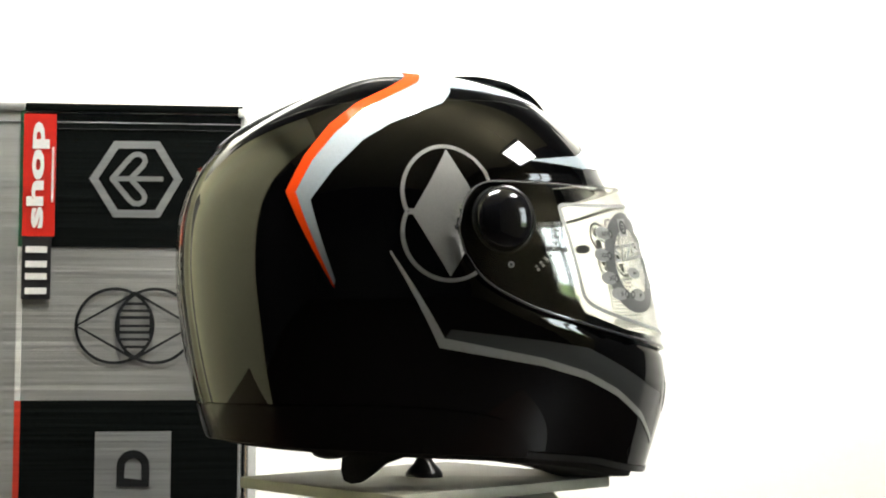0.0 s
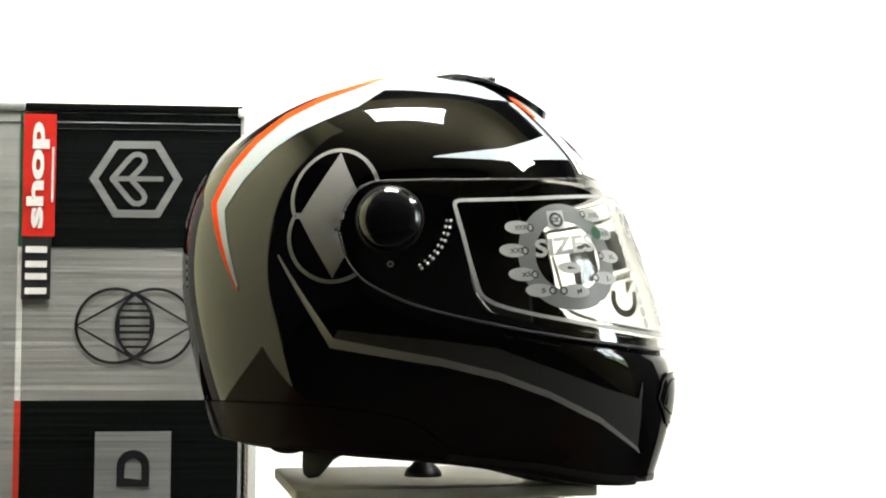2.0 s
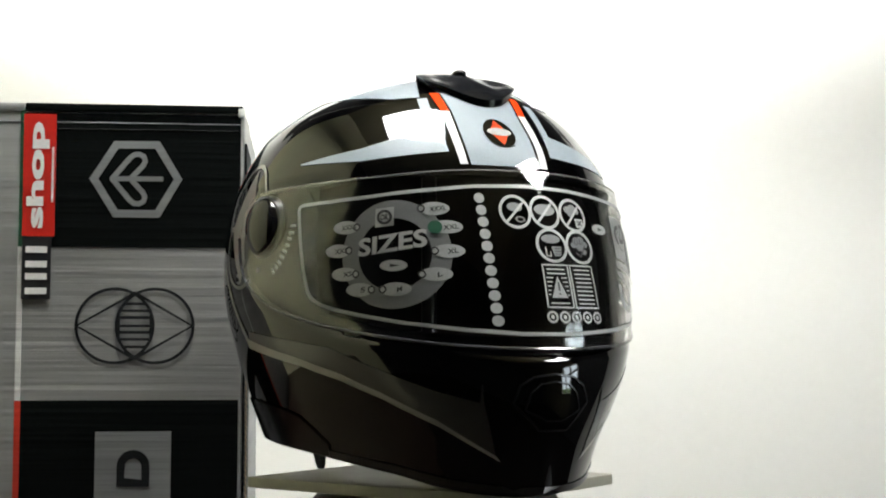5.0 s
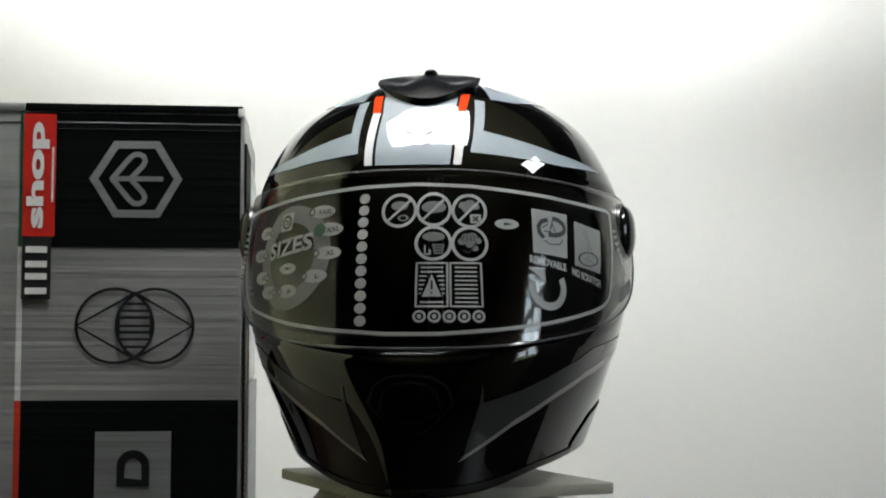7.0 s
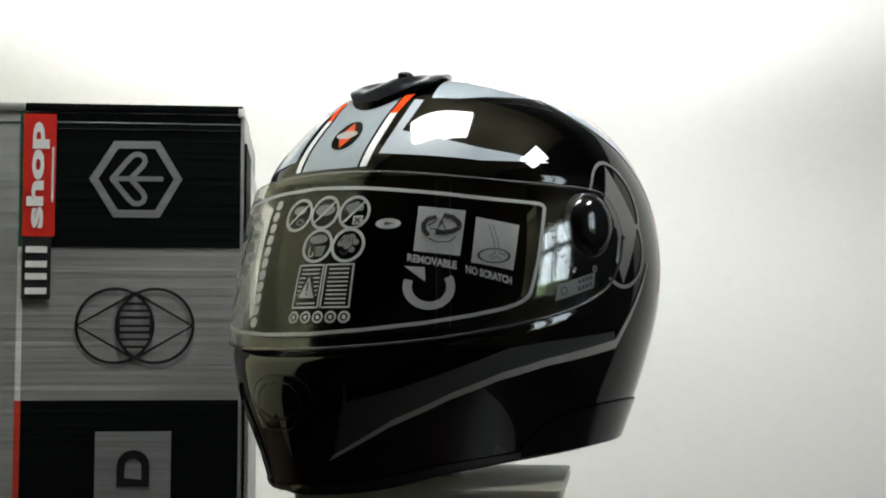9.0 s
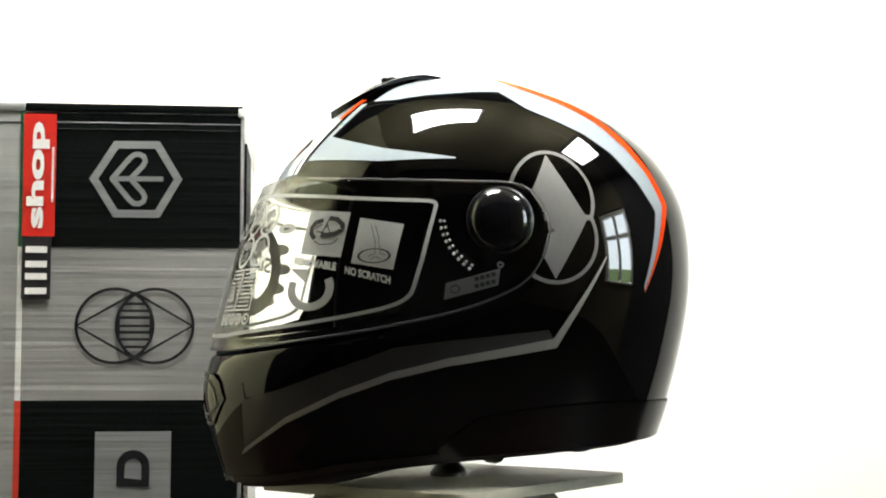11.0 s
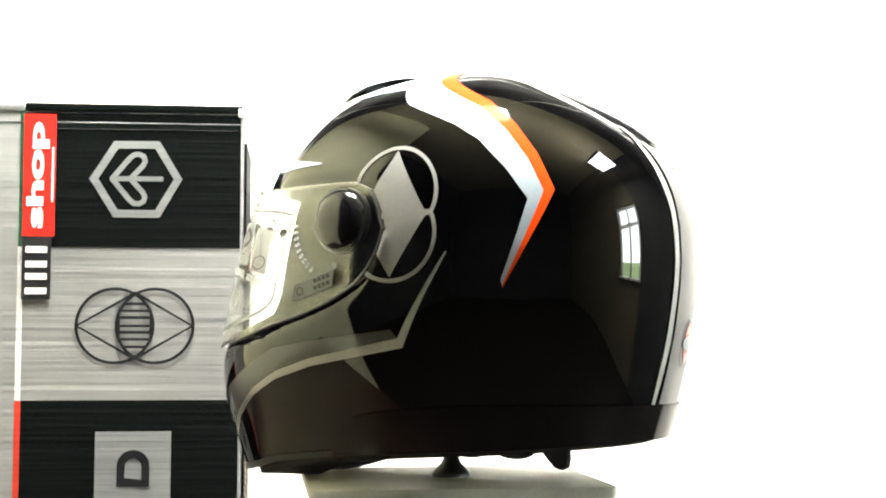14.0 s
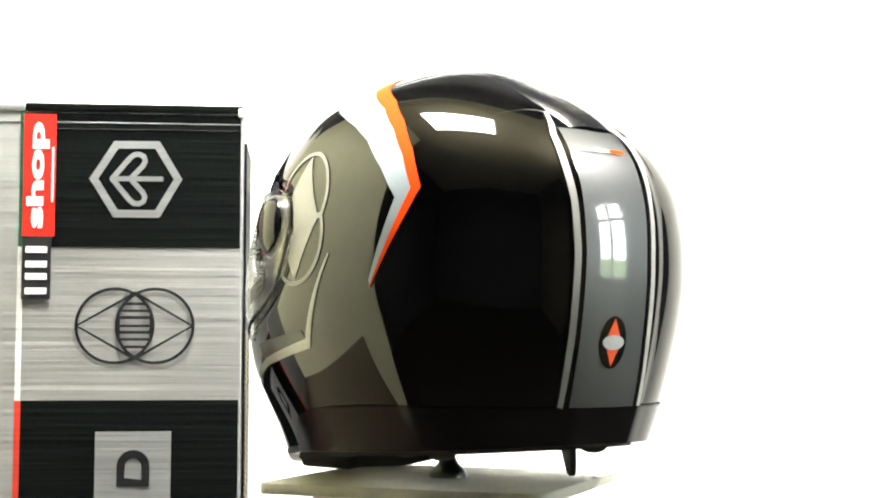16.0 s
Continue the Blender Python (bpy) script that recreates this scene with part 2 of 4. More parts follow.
# Unseen lamp, added to brighten the top of the back wall.
def wall_fill_strip(x0, x1, y, z):
    l = thing("wall_fill_strip", "unseen fill strip added to brighten the back wall", "lamp", Matrix.Translation(((x0 + x1) / 2, y, z)))
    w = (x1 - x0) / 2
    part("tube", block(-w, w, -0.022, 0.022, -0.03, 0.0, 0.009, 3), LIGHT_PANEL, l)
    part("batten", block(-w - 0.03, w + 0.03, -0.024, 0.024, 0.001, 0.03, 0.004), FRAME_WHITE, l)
    # Added shield: keeps the strip out of the helmet's reflections.
    part("glare_shield", block(-w - 0.03, w + 0.03, -0.034, -0.026, -0.085, 0.03, 0.002), BLACK_PLASTIC, l, "black shield that hides the fill strip from the helmet")
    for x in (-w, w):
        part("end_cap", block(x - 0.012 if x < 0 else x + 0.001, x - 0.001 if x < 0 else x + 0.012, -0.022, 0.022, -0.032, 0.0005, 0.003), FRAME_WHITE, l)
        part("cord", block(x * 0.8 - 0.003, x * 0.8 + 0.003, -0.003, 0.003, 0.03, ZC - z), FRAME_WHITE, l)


wall_fill_strip(-0.60, 0.50, 0.75, BASE + 0.69)


# ---- the table and the turntable ----
def build_table():
    t = thing("table", "small dark brown wooden table under the display", "table", pose(-0.1, 0.0, ZF))
    h = -ZF
    part("tabletop", block(-0.39, 0.32, -0.2, 0.55, h - 0.03, h, 0.004), TABLE_WOOD, t)
    for x in (-0.36, 0.25):
        for y in (-0.17, 0.47):
            part("leg", block(x, x + 0.045, y, y + 0.045, 0, h - 0.03, 0.003), TABLE_WOOD, t)


build_table()
YAW = radians(-61)


def build_turntable():
    b = thing("motor_housing", "off-white square turntable motor housing on the table", "turntable")
    part("casing", block(-0.087, 0.087, -0.088, 0.088, 0.0, BASE - 0.0925, 0.004, 3), BASE_PAINT, b)
    part("spindle", mesh_from("spindle", *lathe([(0.02, BASE - 0.0925), (0.02, BASE - 0.0885)]), BLACK_PLASTIC), BLACK_PLASTIC, b)
    p = thing("turntable_board", "cream laminated board that carries the helmet post", "turntable", pose(0, 0, BASE))
    e1, e2 = Vector((math.cos(YAW), math.sin(YAW), 0)), Vector((-math.sin(YAW), math.cos(YAW), 0))
    bm = block(-0.102, 0.102, -0.088, 0.088, -0.0885, -0.081)
    bmesh.ops.bevel(bm, geom=[e for e in bm.edges if abs((e.verts[0].co - e.verts[1].co).z) > 0.001], offset=0.006, segments=4, affect="EDGES", profile=0.5)
    bmesh.ops.bevel(bm, geom=[e for e in bm.edges if abs((e.verts[0].co - e.verts[1].co).z) < 0.0001], offset=0.0009, segments=2, affect="EDGES", profile=0.5)
    soften(bm)
    for v in bm.verts:
        v.co = Vector((0.0002, 0.0085, v.co.z)) + e1 * v.co.x + e2 * v.co.y
    part("board", bm, BOARD_PAINT, p)
    v, f = lathe([(0.0135, -0.081), (0.0135, -0.0785), (0.0115, -0.0755), (0.0075, -0.0715), (0.0055, -0.068), (0.0055, 0.14), (0.02, 0.15), (0.03, 0.158)], 32)
    v = [(x - 0.002, y + 0.010, z) for x, y, z in v]
    part("post", mesh_from("post", v, f, BLACK_PLASTIC, True), BLACK_PLASTIC, p, "black plastic post with a round foot")
    return p


BOARD = build_turntable()


# ---- the printed box ----
BOX_TURN = 5.5


def build_box():
    """Its space: x runs along the front from the near right edge, z up from the table, the front lies at y = 0."""
    box = thing("cardboard_box", "silver and black printed corrugated helmet box", "box", pose(-0.1678, 0.2, 0, 0, 0, BOX_TURN))
    W, D, H = 0.305, 0.27, BASE + 0.2215
    zz = lambda z: BASE + z
    bm = block(-W, 0, 0, D, 0, H, 0.0035, 3)
    # a little give in the card
    bmesh.ops.subdivide_edges(bm, edges=list(bm.edges), cuts=5, use_grid_fill=True)
    for v in bm.verts:
        n = noise.noise(v.co * 14) * 0.0011
        v.co += Vector((n if v.co.x > -0.01 else 0, n * 0.4 if v.co.y > 0.01 else 0, n if v.co.z > H - 0.01 else 0))
    soften(bm, 0.5)
    body = part("body", bm, CARD_SILVER, box)

    def plate(name, x0, x1, z0, z1, mat, y=-0.0004, label="", parent=None):
        return part(name, block(-x1, -x0, y, 0.0003, zz(z0), zz(z1)), mat, parent or box, label)
    plate("printed_panel", 0.003, 0.1875, 0.0978, 0.2145, CARD_BLACK, label="black printed panel")
    plate("printed_panel", 0.003, 0.1865, -0.162, -0.0335, CARD_BLACK, label="black printed panel")
    plate("printed_edge", 0.1875, 0.1912, 0.0978, 0.2185, CARD_GREEN, -0.0005, "dark green printed line")
    plate("printed_edge", 0.187, 0.1915, -0.0335, 0.0978, CARD_WHITE, -0.0005, "white printed line")
    plate("printed_edge", 0.1865, 0.1915, -0.162, -0.0335, CARD_RED, -0.0005, "red printed line")
    # lid edge: a dark flap that folds over the front
    part("lid_flap", block(-0.1875, -0.0015, -0.0016, 0.002, zz(0.2155), zz(0.2225), 0.0008, 2), CARD_BLACK, box, "black folded lid edge")
    part("lid_flap", block(-W, -0.1880, -0.0016, 0.002, zz(0.2155), zz(0.2225), 0.0008, 2), CARD_SILVER, box, "silver folded lid edge")
    part("crease", block(-W, -0.002, -0.0007, 0.0003, zz(0.2058), zz(0.2066), 0.0003, 1), CARD_MARK, box, "pale crease")
    part("worn_corner", block(-0.0055, 0.0005, -0.0021, 0.0, zz(0.2125), zz(0.2205), 0.0009, 2), CARD_WHITE, box, "worn pale corner")
    part("crease", block(-0.1870, -0.004, -0.0010, 0.0003, zz(0.2002), zz(0.2007), 0.0002, 1), CARD_INK, box, "dark crease")
    # side: folded flaps with raw corrugated edges
    part("side_flap", block(0.0004, 0.0022, 0.001, 0.1, zz(-0.16), zz(0.19), 0.0006, 1), CARD_BLACK, box, "black side flap")
    part("side_flap", block(0.0024, 0.0042, 0.05, 0.26, zz(-0.16), zz(-0.02), 0.0006, 1), CARD_MARK, box, "grey inner side flap")
    part("side_flap", block(0.0004, 0.0020, 0.105, 0.262, zz(-0.018), zz(0.185), 0.0006, 1), CARD_WHITE, box, "pale side flap")
    vs, fs = [], []
    k = 60
    for i in range(k):
        z = zz(-0.13 + 0.16 * i / k)
        q = len(vs)
        dx = 0.0016 if i % 2 else 0.0004
        vs += [(0.0023 + dx, 0.0, z), (0.0031 + dx, 0.0, z), (0.0031 + dx, 0.006, z), (0.0023 + dx, 0.006, z)]
        if i:
            for j in range(4):
                fs.append((q - 4 + j, q - 4 + (j + 1) % 4, q + (j + 1) % 4, q + j))
    part("corrugated_edge", mesh_from("corrugated_edge", vs, fs, CARD_RAW), CARD_RAW, box, "raw corrugated card edge")

    def flat(name, verts, faces, mat, label="", y=-0.0009, parent=None):
        vv = [(-x, y, zz(z)) for x, z in verts]
        return part(name, mesh_from(name, vv, faces, mat), mat, parent or box, label)

    def band(name, points, width, mat, label="", closed=True, y=-0.0009, parent=None):
        n = len(points)
        vs, fs = [], []
        for i, (x, z) in enumerate(points):
            a0 = points[(i - 1) % n] if closed or i else points[i]
            a1 = points[(i + 1) % n] if closed or i < n - 1 else points[i]
            d = Vector((a1[0] - a0[0], a1[1] - a0[1]))
            d.normalize()
            m = Vector((-d.y, d.x)) * width / 2
            if closed and n < 10:
                m *= 1.13
            vs += [(x + m.x, z + m.y), (x - m.x, z - m.y)]
        for i in range(n if closed else n - 1):
            j = (i + 1) % n
            fs.append((2 * i, 2 * i + 1, 2 * j + 1, 2 * j))
        return flat(name, vs, fs, mat, label, y, parent)
    # hexagon mark with a plain heart and bar
    band("hexagon_mark", [(0.1286, 0.1572), (0.110, 0.1870), (0.0748, 0.1873), (0.0568, 0.1574), (0.0742, 0.127), (0.1098, 0.127)], 0.0066, CARD_MARK, "grey hexagonal outline mark")
    for sgn in (1, -1):
        pts = [(0.113, 0.1573)] + [(x, z) for x, z in ((0.0985, 0.1752), (0.0945, 0.1785), (0.0900, 0.1790), (0.0862, 0.1768), (0.0850, 0.1730), (0.0868, 0.1690), (0.0965, 0.1585))]
        pts = [(x, 0.1573 + sgn * (z - 0.1573)) for x, z in pts]
        band("mark_lobe", pts, 0.0046, CARD_MARK, closed=False, y=-0.0010 - 0.0001 * sgn)
    band("mark_bar", [(0.115, 0.1573), (0.0695, 0.1575)], 0.0042, CARD_MARK, closed=False, y=-0.0013)
    # twin rings, a diamond line and a lens of plain bars
    for cx in (0.1088, 0.0748):
        band("ring_mark", [(cx + 0.0326 * math.cos(2 * math.pi * k / 56), 0.0301 + 0.0318 * math.sin(2 * math.pi * k / 56)) for k in range(56)], 0.0026, CARD_INK, "dark printed ring", y=-0.0009 if cx > 0.1 else -0.0011)
    band("diamond_line", [(0.141, 0.0301), (0.0918, 0.0585), (0.0428, 0.0301), (0.0918, 0.0018)], 0.0026, CARD_INK, y=-0.0013)
    for i, (z, h) in enumerate(((0.0490, 0.0024), (0.0430, 0.0024), (0.0372, 0.0026), (0.0300, 0.0024), (0.0245, 0.0026), (0.0185, 0.0024), (0.0120, 0.0024))):
        half = 0.0150 * (1 - ((z - 0.0301) / 0.031) ** 2) ** 0.8
        flat("mark_bar", [(0.0918 + half, z - h / 2), (0.0918 - half, z - h / 2), (0.0918 - half, z + h / 2), (0.0918 + half, z + h / 2)], [(0, 1, 2, 3)], CARD_INK, y=-0.0015)
    for dx in (0.0135, -0.0135):
        flat("mark_bar", [(0.0918 + dx + 0.001, 0.0165), (0.0918 + dx - 0.001, 0.0165), (0.0918 + dx - 0.001, 0.044), (0.0918 + dx + 0.001, 0.044)], [(0, 1, 2, 3)], CARD_INK, y=-0.0017)
    # lower square with a half-round mark
    plate("square_mark", 0.0597, 0.1236, -0.158, -0.0602, CARD_MARK, -0.0009, "grey printed square")
    out = [(0.1051, -0.107), (0.0774, -0.107)]
    arc = [(0.09125 - 0.01385 * math.cos(math.pi * k / 14), -0.0896 + 0.0138 * math.sin(math.pi * k / 14)) for k in range(15)]
    inn = [(0.0985, -0.0995), (0.0842, -0.1010)]
    arc2 = [(0.09125 - 0.0070 * math.cos(math.pi * k / 14), -0.0905 + 0.0075 * math.sin(math.pi * k / 14)) for k in range(15)]
    outer = [out[1]] + arc + [out[0]]
    inner = [inn[1]] + arc2 + [inn[0]]
    n = len(outer)
    flat("half_round_mark", outer + inner, [(i, i + 1, n + i + 1, n + i) for i in range(n - 1)] + [(n - 1, 0, n, 2 * n - 1)], CARD_INK, "dark half-round mark", y=-0.0014)
    return box


def text_mesh(words, height, bold=0.0):
    cu = bpy.data.curves.new("words", "FONT")
    cu.body, cu.size, cu.align_x, cu.align_y, cu.offset, cu.resolution_u = words, height / 0.7, "CENTER", "CENTER", bold, 3
    ob = new("words", cu)
    me = bpy.data.meshes.new_from_object(ob.evaluated_get(bpy.context.evaluated_depsgraph_get()))
    bpy.data.objects.remove(ob)
    bpy.data.curves.remove(cu)
    xs = [v.co.x for v in me.vertices]
    ys = [v.co.y for v in me.vertices]
    verts = [(v.co.x - (max(xs) + min(xs)) / 2, v.co.y - (max(ys) + min(ys)) / 2) for v in me.vertices]
    faces = [tuple(q.vertices) for q in me.polygons]
    bpy.data.meshes.remove(me)
    return verts, faces, max(xs) - min(xs), max(ys) - min(ys)


BOX = build_box()


def build_sticker():
    st = thing("shop_sticker", "red and black shop sticker stuck on the box", "sticker", pose(-0.1678, 0.2, BASE, 0, 0, BOX_TURN))
    part("red_field", block(-0.1880, -0.1608, -0.0022, -0.0016, 0.1068, 0.2127), STICKER_RED, st)
    part("black_field", block(-0.1876, -0.1632, -0.0022, -0.0016, 0.0527, 0.1066), STICKER_BLACK, st)
    v, f, w, h = text_mesh("shop", 0.02, 0.0012)
    sx, sy = 0.092 / w, 0.0185 / h
    vv = [(-0.1755 - y * sy, -0.0026, 0.1597 + x * sx) for x, y in v]
    part("lettering", mesh_from("lettering", vv, f, STICKER_WHITE), STICKER_WHITE, st, "white lettering")
    # plain bars for the name and the address
    for z0, z1, x0, x1 in ((0.0570, 0.0625, 0.1665, 0.1845), (0.0695, 0.0750, 0.1665, 0.1845),
                           (0.0800, 0.0855, 0.1665, 0.1845), (0.0925, 0.0980, 0.1665, 0.1845)):
        part("plain_bar", block(-x1, -x0, -0.0026, -0.0021, z0, z1), STICKER_WHITE, st)
    part("address_bar", block(-0.1640, -0.1622, -0.0026, -0.0021, 0.136, 0.184), STICKER_WHITE, st, "pale bar of small unreadable print")
    return st


build_sticker()


# ---- the helmet's form; the front looks along -y, phi turns from the front to its left side (+x) ----
YC = 0.03

def table(z, rows):
    # smooth monotone interpolation through rows of (z, value)
    zs = [r[0] for r in rows]; vs = [r[1] for r in rows]
    z = min(max(z, zs[0]), zs[-1])
    i = 0
    while i < len(zs) - 2 and z > zs[i + 1]:
        i += 1
    def slope(k):
        if k == 0 or k == len(zs) - 1:
            a = max(k - 1, 0)
            return (vs[a + 1] - vs[a]) / (zs[a + 1] - zs[a])
        d0 = (vs[k] - vs[k - 1]) / (zs[k] - zs[k - 1]); d1 = (vs[k + 1] - vs[k]) / (zs[k + 1] - zs[k])
        return 0 if d0 * d1 <= 0 else 2 * d0 * d1 / (d0 + d1)
    h = zs[i + 1] - zs[i]; t = (z - zs[i]) / h
    m0, m1 = slope(i) * h, slope(i + 1) * h
    return (2*t**3-3*t*t+1)*vs[i] + (t**3-2*t*t+t)*m0 + (-2*t**3+3*t*t)*vs[i+1] + (t**3-t*t)*m1

TOP = 0.2058
def dome(z):
    # pole coordinate, so that the crown closes round
    return -math.sqrt(max(TOP - z, 0))
def drow(rows): return sorted((dome(z), v) for z, v in rows)
FRONT = drow([(TOP, 0), (0.204, 0.045), (0.198, 0.073), (0.187, 0.097), (0.167, 0.1185), (0.1525, 0.132), (0.136, 0.1455), (0.120, 0.152), (0.09, 0.163), (0.05, 0.178), (0.022, 0.189), (0.0, 0.1985), (-0.0236, 0.202), (-0.048, 0.197), (-0.080, 0.186)])
BACK = drow([(TOP, 0), (0.2045, 0.021), (0.2005, 0.036), (0.195, 0.050), (0.188, 0.063), (0.176, 0.085), (0.166, 0.1015), (0.1550, 0.1175), (0.146, 0.1275), (0.136, 0.1355), (0.120, 0.145), (0.091, 0.1520), (0.0665, 0.1528), (0.0338, 0.1498), (0.001, 0.1440), (-0.0235, 0.1382), (-0.055, 0.128)])
WIDE = drow([(TOP, 0), (0.204, 0.028), (0.199, 0.046), (0.191, 0.068), (0.179, 0.092), (0.165, 0.1085), (0.14, 0.1235), (0.12, 0.1315), (0.095, 0.137), (0.07, 0.1395), (0.05, 0.1390), (0.01, 0.1295), (-0.0235, 0.1185), (-0.045, 0.1100), (-0.08, 0.097)])



def eased(rows, n=420, sigma=11):
    """A profile resampled densely and smoothed, so that reflections run clean."""
    lo = rows[0][0]
    d = np.linspace(2 * lo, -lo, 3 * n)
    v = np.array([table(x, rows) if lo <= x <= 0 else (-table(-x, rows) if x > 0 else 2 * rows[0][1] - table(2 * lo - x, rows)) for x in d])
    k = np.exp(-0.5 * (np.arange(-40, 41) / sigma) ** 2)
    v = np.convolve(v, k / k.sum(), "same")
    return d, v


FRONT, BACK, WIDE = eased(FRONT), eased(BACK), eased(WIDE)


def profile(d, pair):
    return max(float(np.interp(d, pair[0], pair[1])), 0.0)


def polar(phi, a, f, b, nf, nb):
    s, c = math.sin(phi), math.cos(phi)       # phi 0: the front, 90 degrees: the left flank (+x)
    L, n = (f, nf) if c > 0 else (b, nb)
    if L < 1e-6 or a < 1e-6: return 0
    return (abs(s / a) ** n + abs(c / L) ** n) ** (-1 / n)
def shell_r0(phi, z):
    d = dome(z)
    nf = 2.25 - 0.47 * smooth(0.035, -0.06, z)
    return polar(phi, profile(d, WIDE), profile(d, FRONT), profile(d, BACK), nf, 2.2)
def visor_r(phi, z):
    # a swept shield in front that lies close to the shell at the flanks
    r = polar(phi, 0.1265 + 0.075 * z, 0.1972 - 0.17 * z - 1.15 * z * z, 0.16, 2.3, 2.3)
    k = smooth(0.50, 0.92, abs(phi))
    return r + k * (shell_r0(phi, z) + 0.0024 + 0.0012 * smooth(1.0, 1.5, abs(phi)) - r) if k else r


def smooth(e0, e1, x):
    t = min(max((x - e0) / (e1 - e0), 0), 1); return t * t * (3 - 2 * t)
VLOW = [(-0.0182, 0.0850), (-0.0134, 0.0697), (-0.0018, 0.0535), (0.0125, 0.0445), (0.0336, 0.0357), (0.068, 0.0265), (0.102, 0.0195), (0.137, 0.0135), (0.166, 0.0090)]
VUP = [(-0.0182, 0.0870), (-0.0135, 0.1020), (-0.0056, 0.1127), (0.007, 0.1170), (0.05, 0.1178), (0.10, 0.1200), (0.13, 0.1255)]


def visor_edges(y):
    # lower and upper edge of the visor at y
    return table(-y, VLOW), table(-y, VUP)


def visor_inside(y, z):
    # how far (y, z) lies inside the visor's outline, seen from the side
    lo, up = visor_edges(y)
    return min(z - lo, up - z, 0.0182 - y)


def shell_r(phi, z):
    r = shell_r0(phi, z)
    y = YC - r * math.cos(phi)
    k = smooth(-0.0065, -0.0012, visor_inside(y, z)) if y < 0.06 else 0
    if k:
        r = r + k * (min(r, visor_r(phi, z) - 0.0042) - r)
    return r


def crown_z(deg):
    # lower edge of the silver crown field
    return table(abs(deg), [(28, 0.1700), (36, 0.1770), (45, 0.1790), (54, 0.1800), (62, 0.1815), (80, 0.1830), (100, 0.1820)])


def place(phi, z, r):
    return (r * math.sin(phi), YC - r * math.cos(phi), z)


def shell_point(phi, z, off=0.0):
    """A point of the shell's outside, off metres above it."""
    phi = (phi + math.pi) % (2 * math.pi) - math.pi
    r = shell_r(phi, z)
    deg = abs(math.degrees(phi))
    k = smooth(164.6, 167.2, deg) * smooth(0.165, 0.135, z) if deg > 160 else 0
    up = smooth(0.09, 0.205, z)
    d = off + 0.0016 * k
    tilt = up * math.pi / 2
    x, y, _ = place(phi, z, r + d * math.cos(tilt))
    return (x, y, z + d * math.sin(tilt))


def zmin(phi):
    # lower rim: lowest at the chin, rising to the nape
    c = math.cos(phi)
    return table(-c, [(-1.0, -0.0785), (-0.85, -0.0665), (-0.55, -0.0605), (0.0, -0.0565), (0.6, -0.0530), (1.0, -0.0490)])


def dome_grid(radius, rim, inset=0.0, top=None, rows=150, cols=320):
    """Rows of points from the crown to the rim."""
    top = TOP if top is None else top
    out = []
    for i in range(1, rows + 1):
        v = i / rows
        ring = []
        for k in range(cols):
            ph = 2 * math.pi * k / cols
            lo = rim(ph)
            z = top - (top - lo) * (0.12 * v + 0.88 * v * v if v < 0.5 else 0.28 + (v - 0.5) * 1.44)
            ring.append(radius(ph, z, -inset) if radius is shell_point else place(ph, z, radius(ph, z) - inset))
        out.append(ring)
    return out


def closed_cap(outer, inner, top_out, top_in):
    """A solid cup between two grids of points."""
    cols = len(outer[0])
    verts, faces = [top_out], []
    for ring in outer:
        verts += ring
    start = len(verts)
    verts.append(top_in)
    for ring in inner:
        verts += ring
    for base, grid in ((0, outer), (start, inner)):
        for k in range(cols):
            l = (k + 1) % cols
            faces.append((base, base + 1 + k, base + 1 + l))
            for i in range(len(grid) - 1):
                a = base + 1 + i * cols
                faces.append((a + k, a + cols + k, a + cols + l, a + l))
    eo, ei = 1 + (len(outer) - 1) * cols, start + 1 + (len(inner) - 1) * cols
    for k in range(cols):
        l = (k + 1) % cols
        faces.append((eo + k, ei + k, ei + l, eo + l))
    return verts, faces


PORT = [(-0.052, 0.1145), (-0.058, 0.085), (-0.0655, 0.045), (-0.074, 0.0335), (-0.11, 0.0235), (-0.15, 0.0175), (-0.30, 0.013), (-0.30, 0.123), (-0.12, 0.1215), (-0.075, 0.1185)]


def cut_port(me, grow=0.0):
    """Cuts the eye port through a helmet mesh."""
    bm = bmesh.new()
    cy, cz = -0.1, 0.07
    pts = [(y + (0 if y < -0.2 else grow * (1 if y > cy else -1)), z + grow * (1 if z > cz else -1)) for y, z in PORT]
    left = [bm.verts.new((-0.3, y, z)) for y, z in pts]
    right = [bm.verts.new((0.3, y, z)) for y, z in pts]
    bm.faces.new(left)
    bm.faces.new(right[::-1])
    n = len(pts)
    for i in range(n):
        j = (i + 1) % n
        bm.faces.new((left[i], right[i], right[j], left[j]))
    bmesh.ops.recalc_face_normals(bm, faces=bm.faces)
    cm = bpy.data.meshes.new("port")
    bm.to_mesh(cm)
    bm.free()
    a, c = new("cut_body", me), new("cut_port", cm)
    md = a.modifiers.new("port", "BOOLEAN")
    md.operation, md.solver, md.object = "DIFFERENCE", "EXACT", c
    res = bpy.data.meshes.new_from_object(a.evaluated_get(bpy.context.evaluated_depsgraph_get()))
    for o in (a, c):
        bpy.data.objects.remove(o)
    bm = bmesh.new()
    bm.from_mesh(res)
    soften(bm, 0.5)
    bm.to_mesh(res)
    bm.free()
    return res


HELMET = thing("motorcycle_helmet", "glossy black full-face helmet with grey and orange graphics", "helmet", pose(0, 0, BASE))


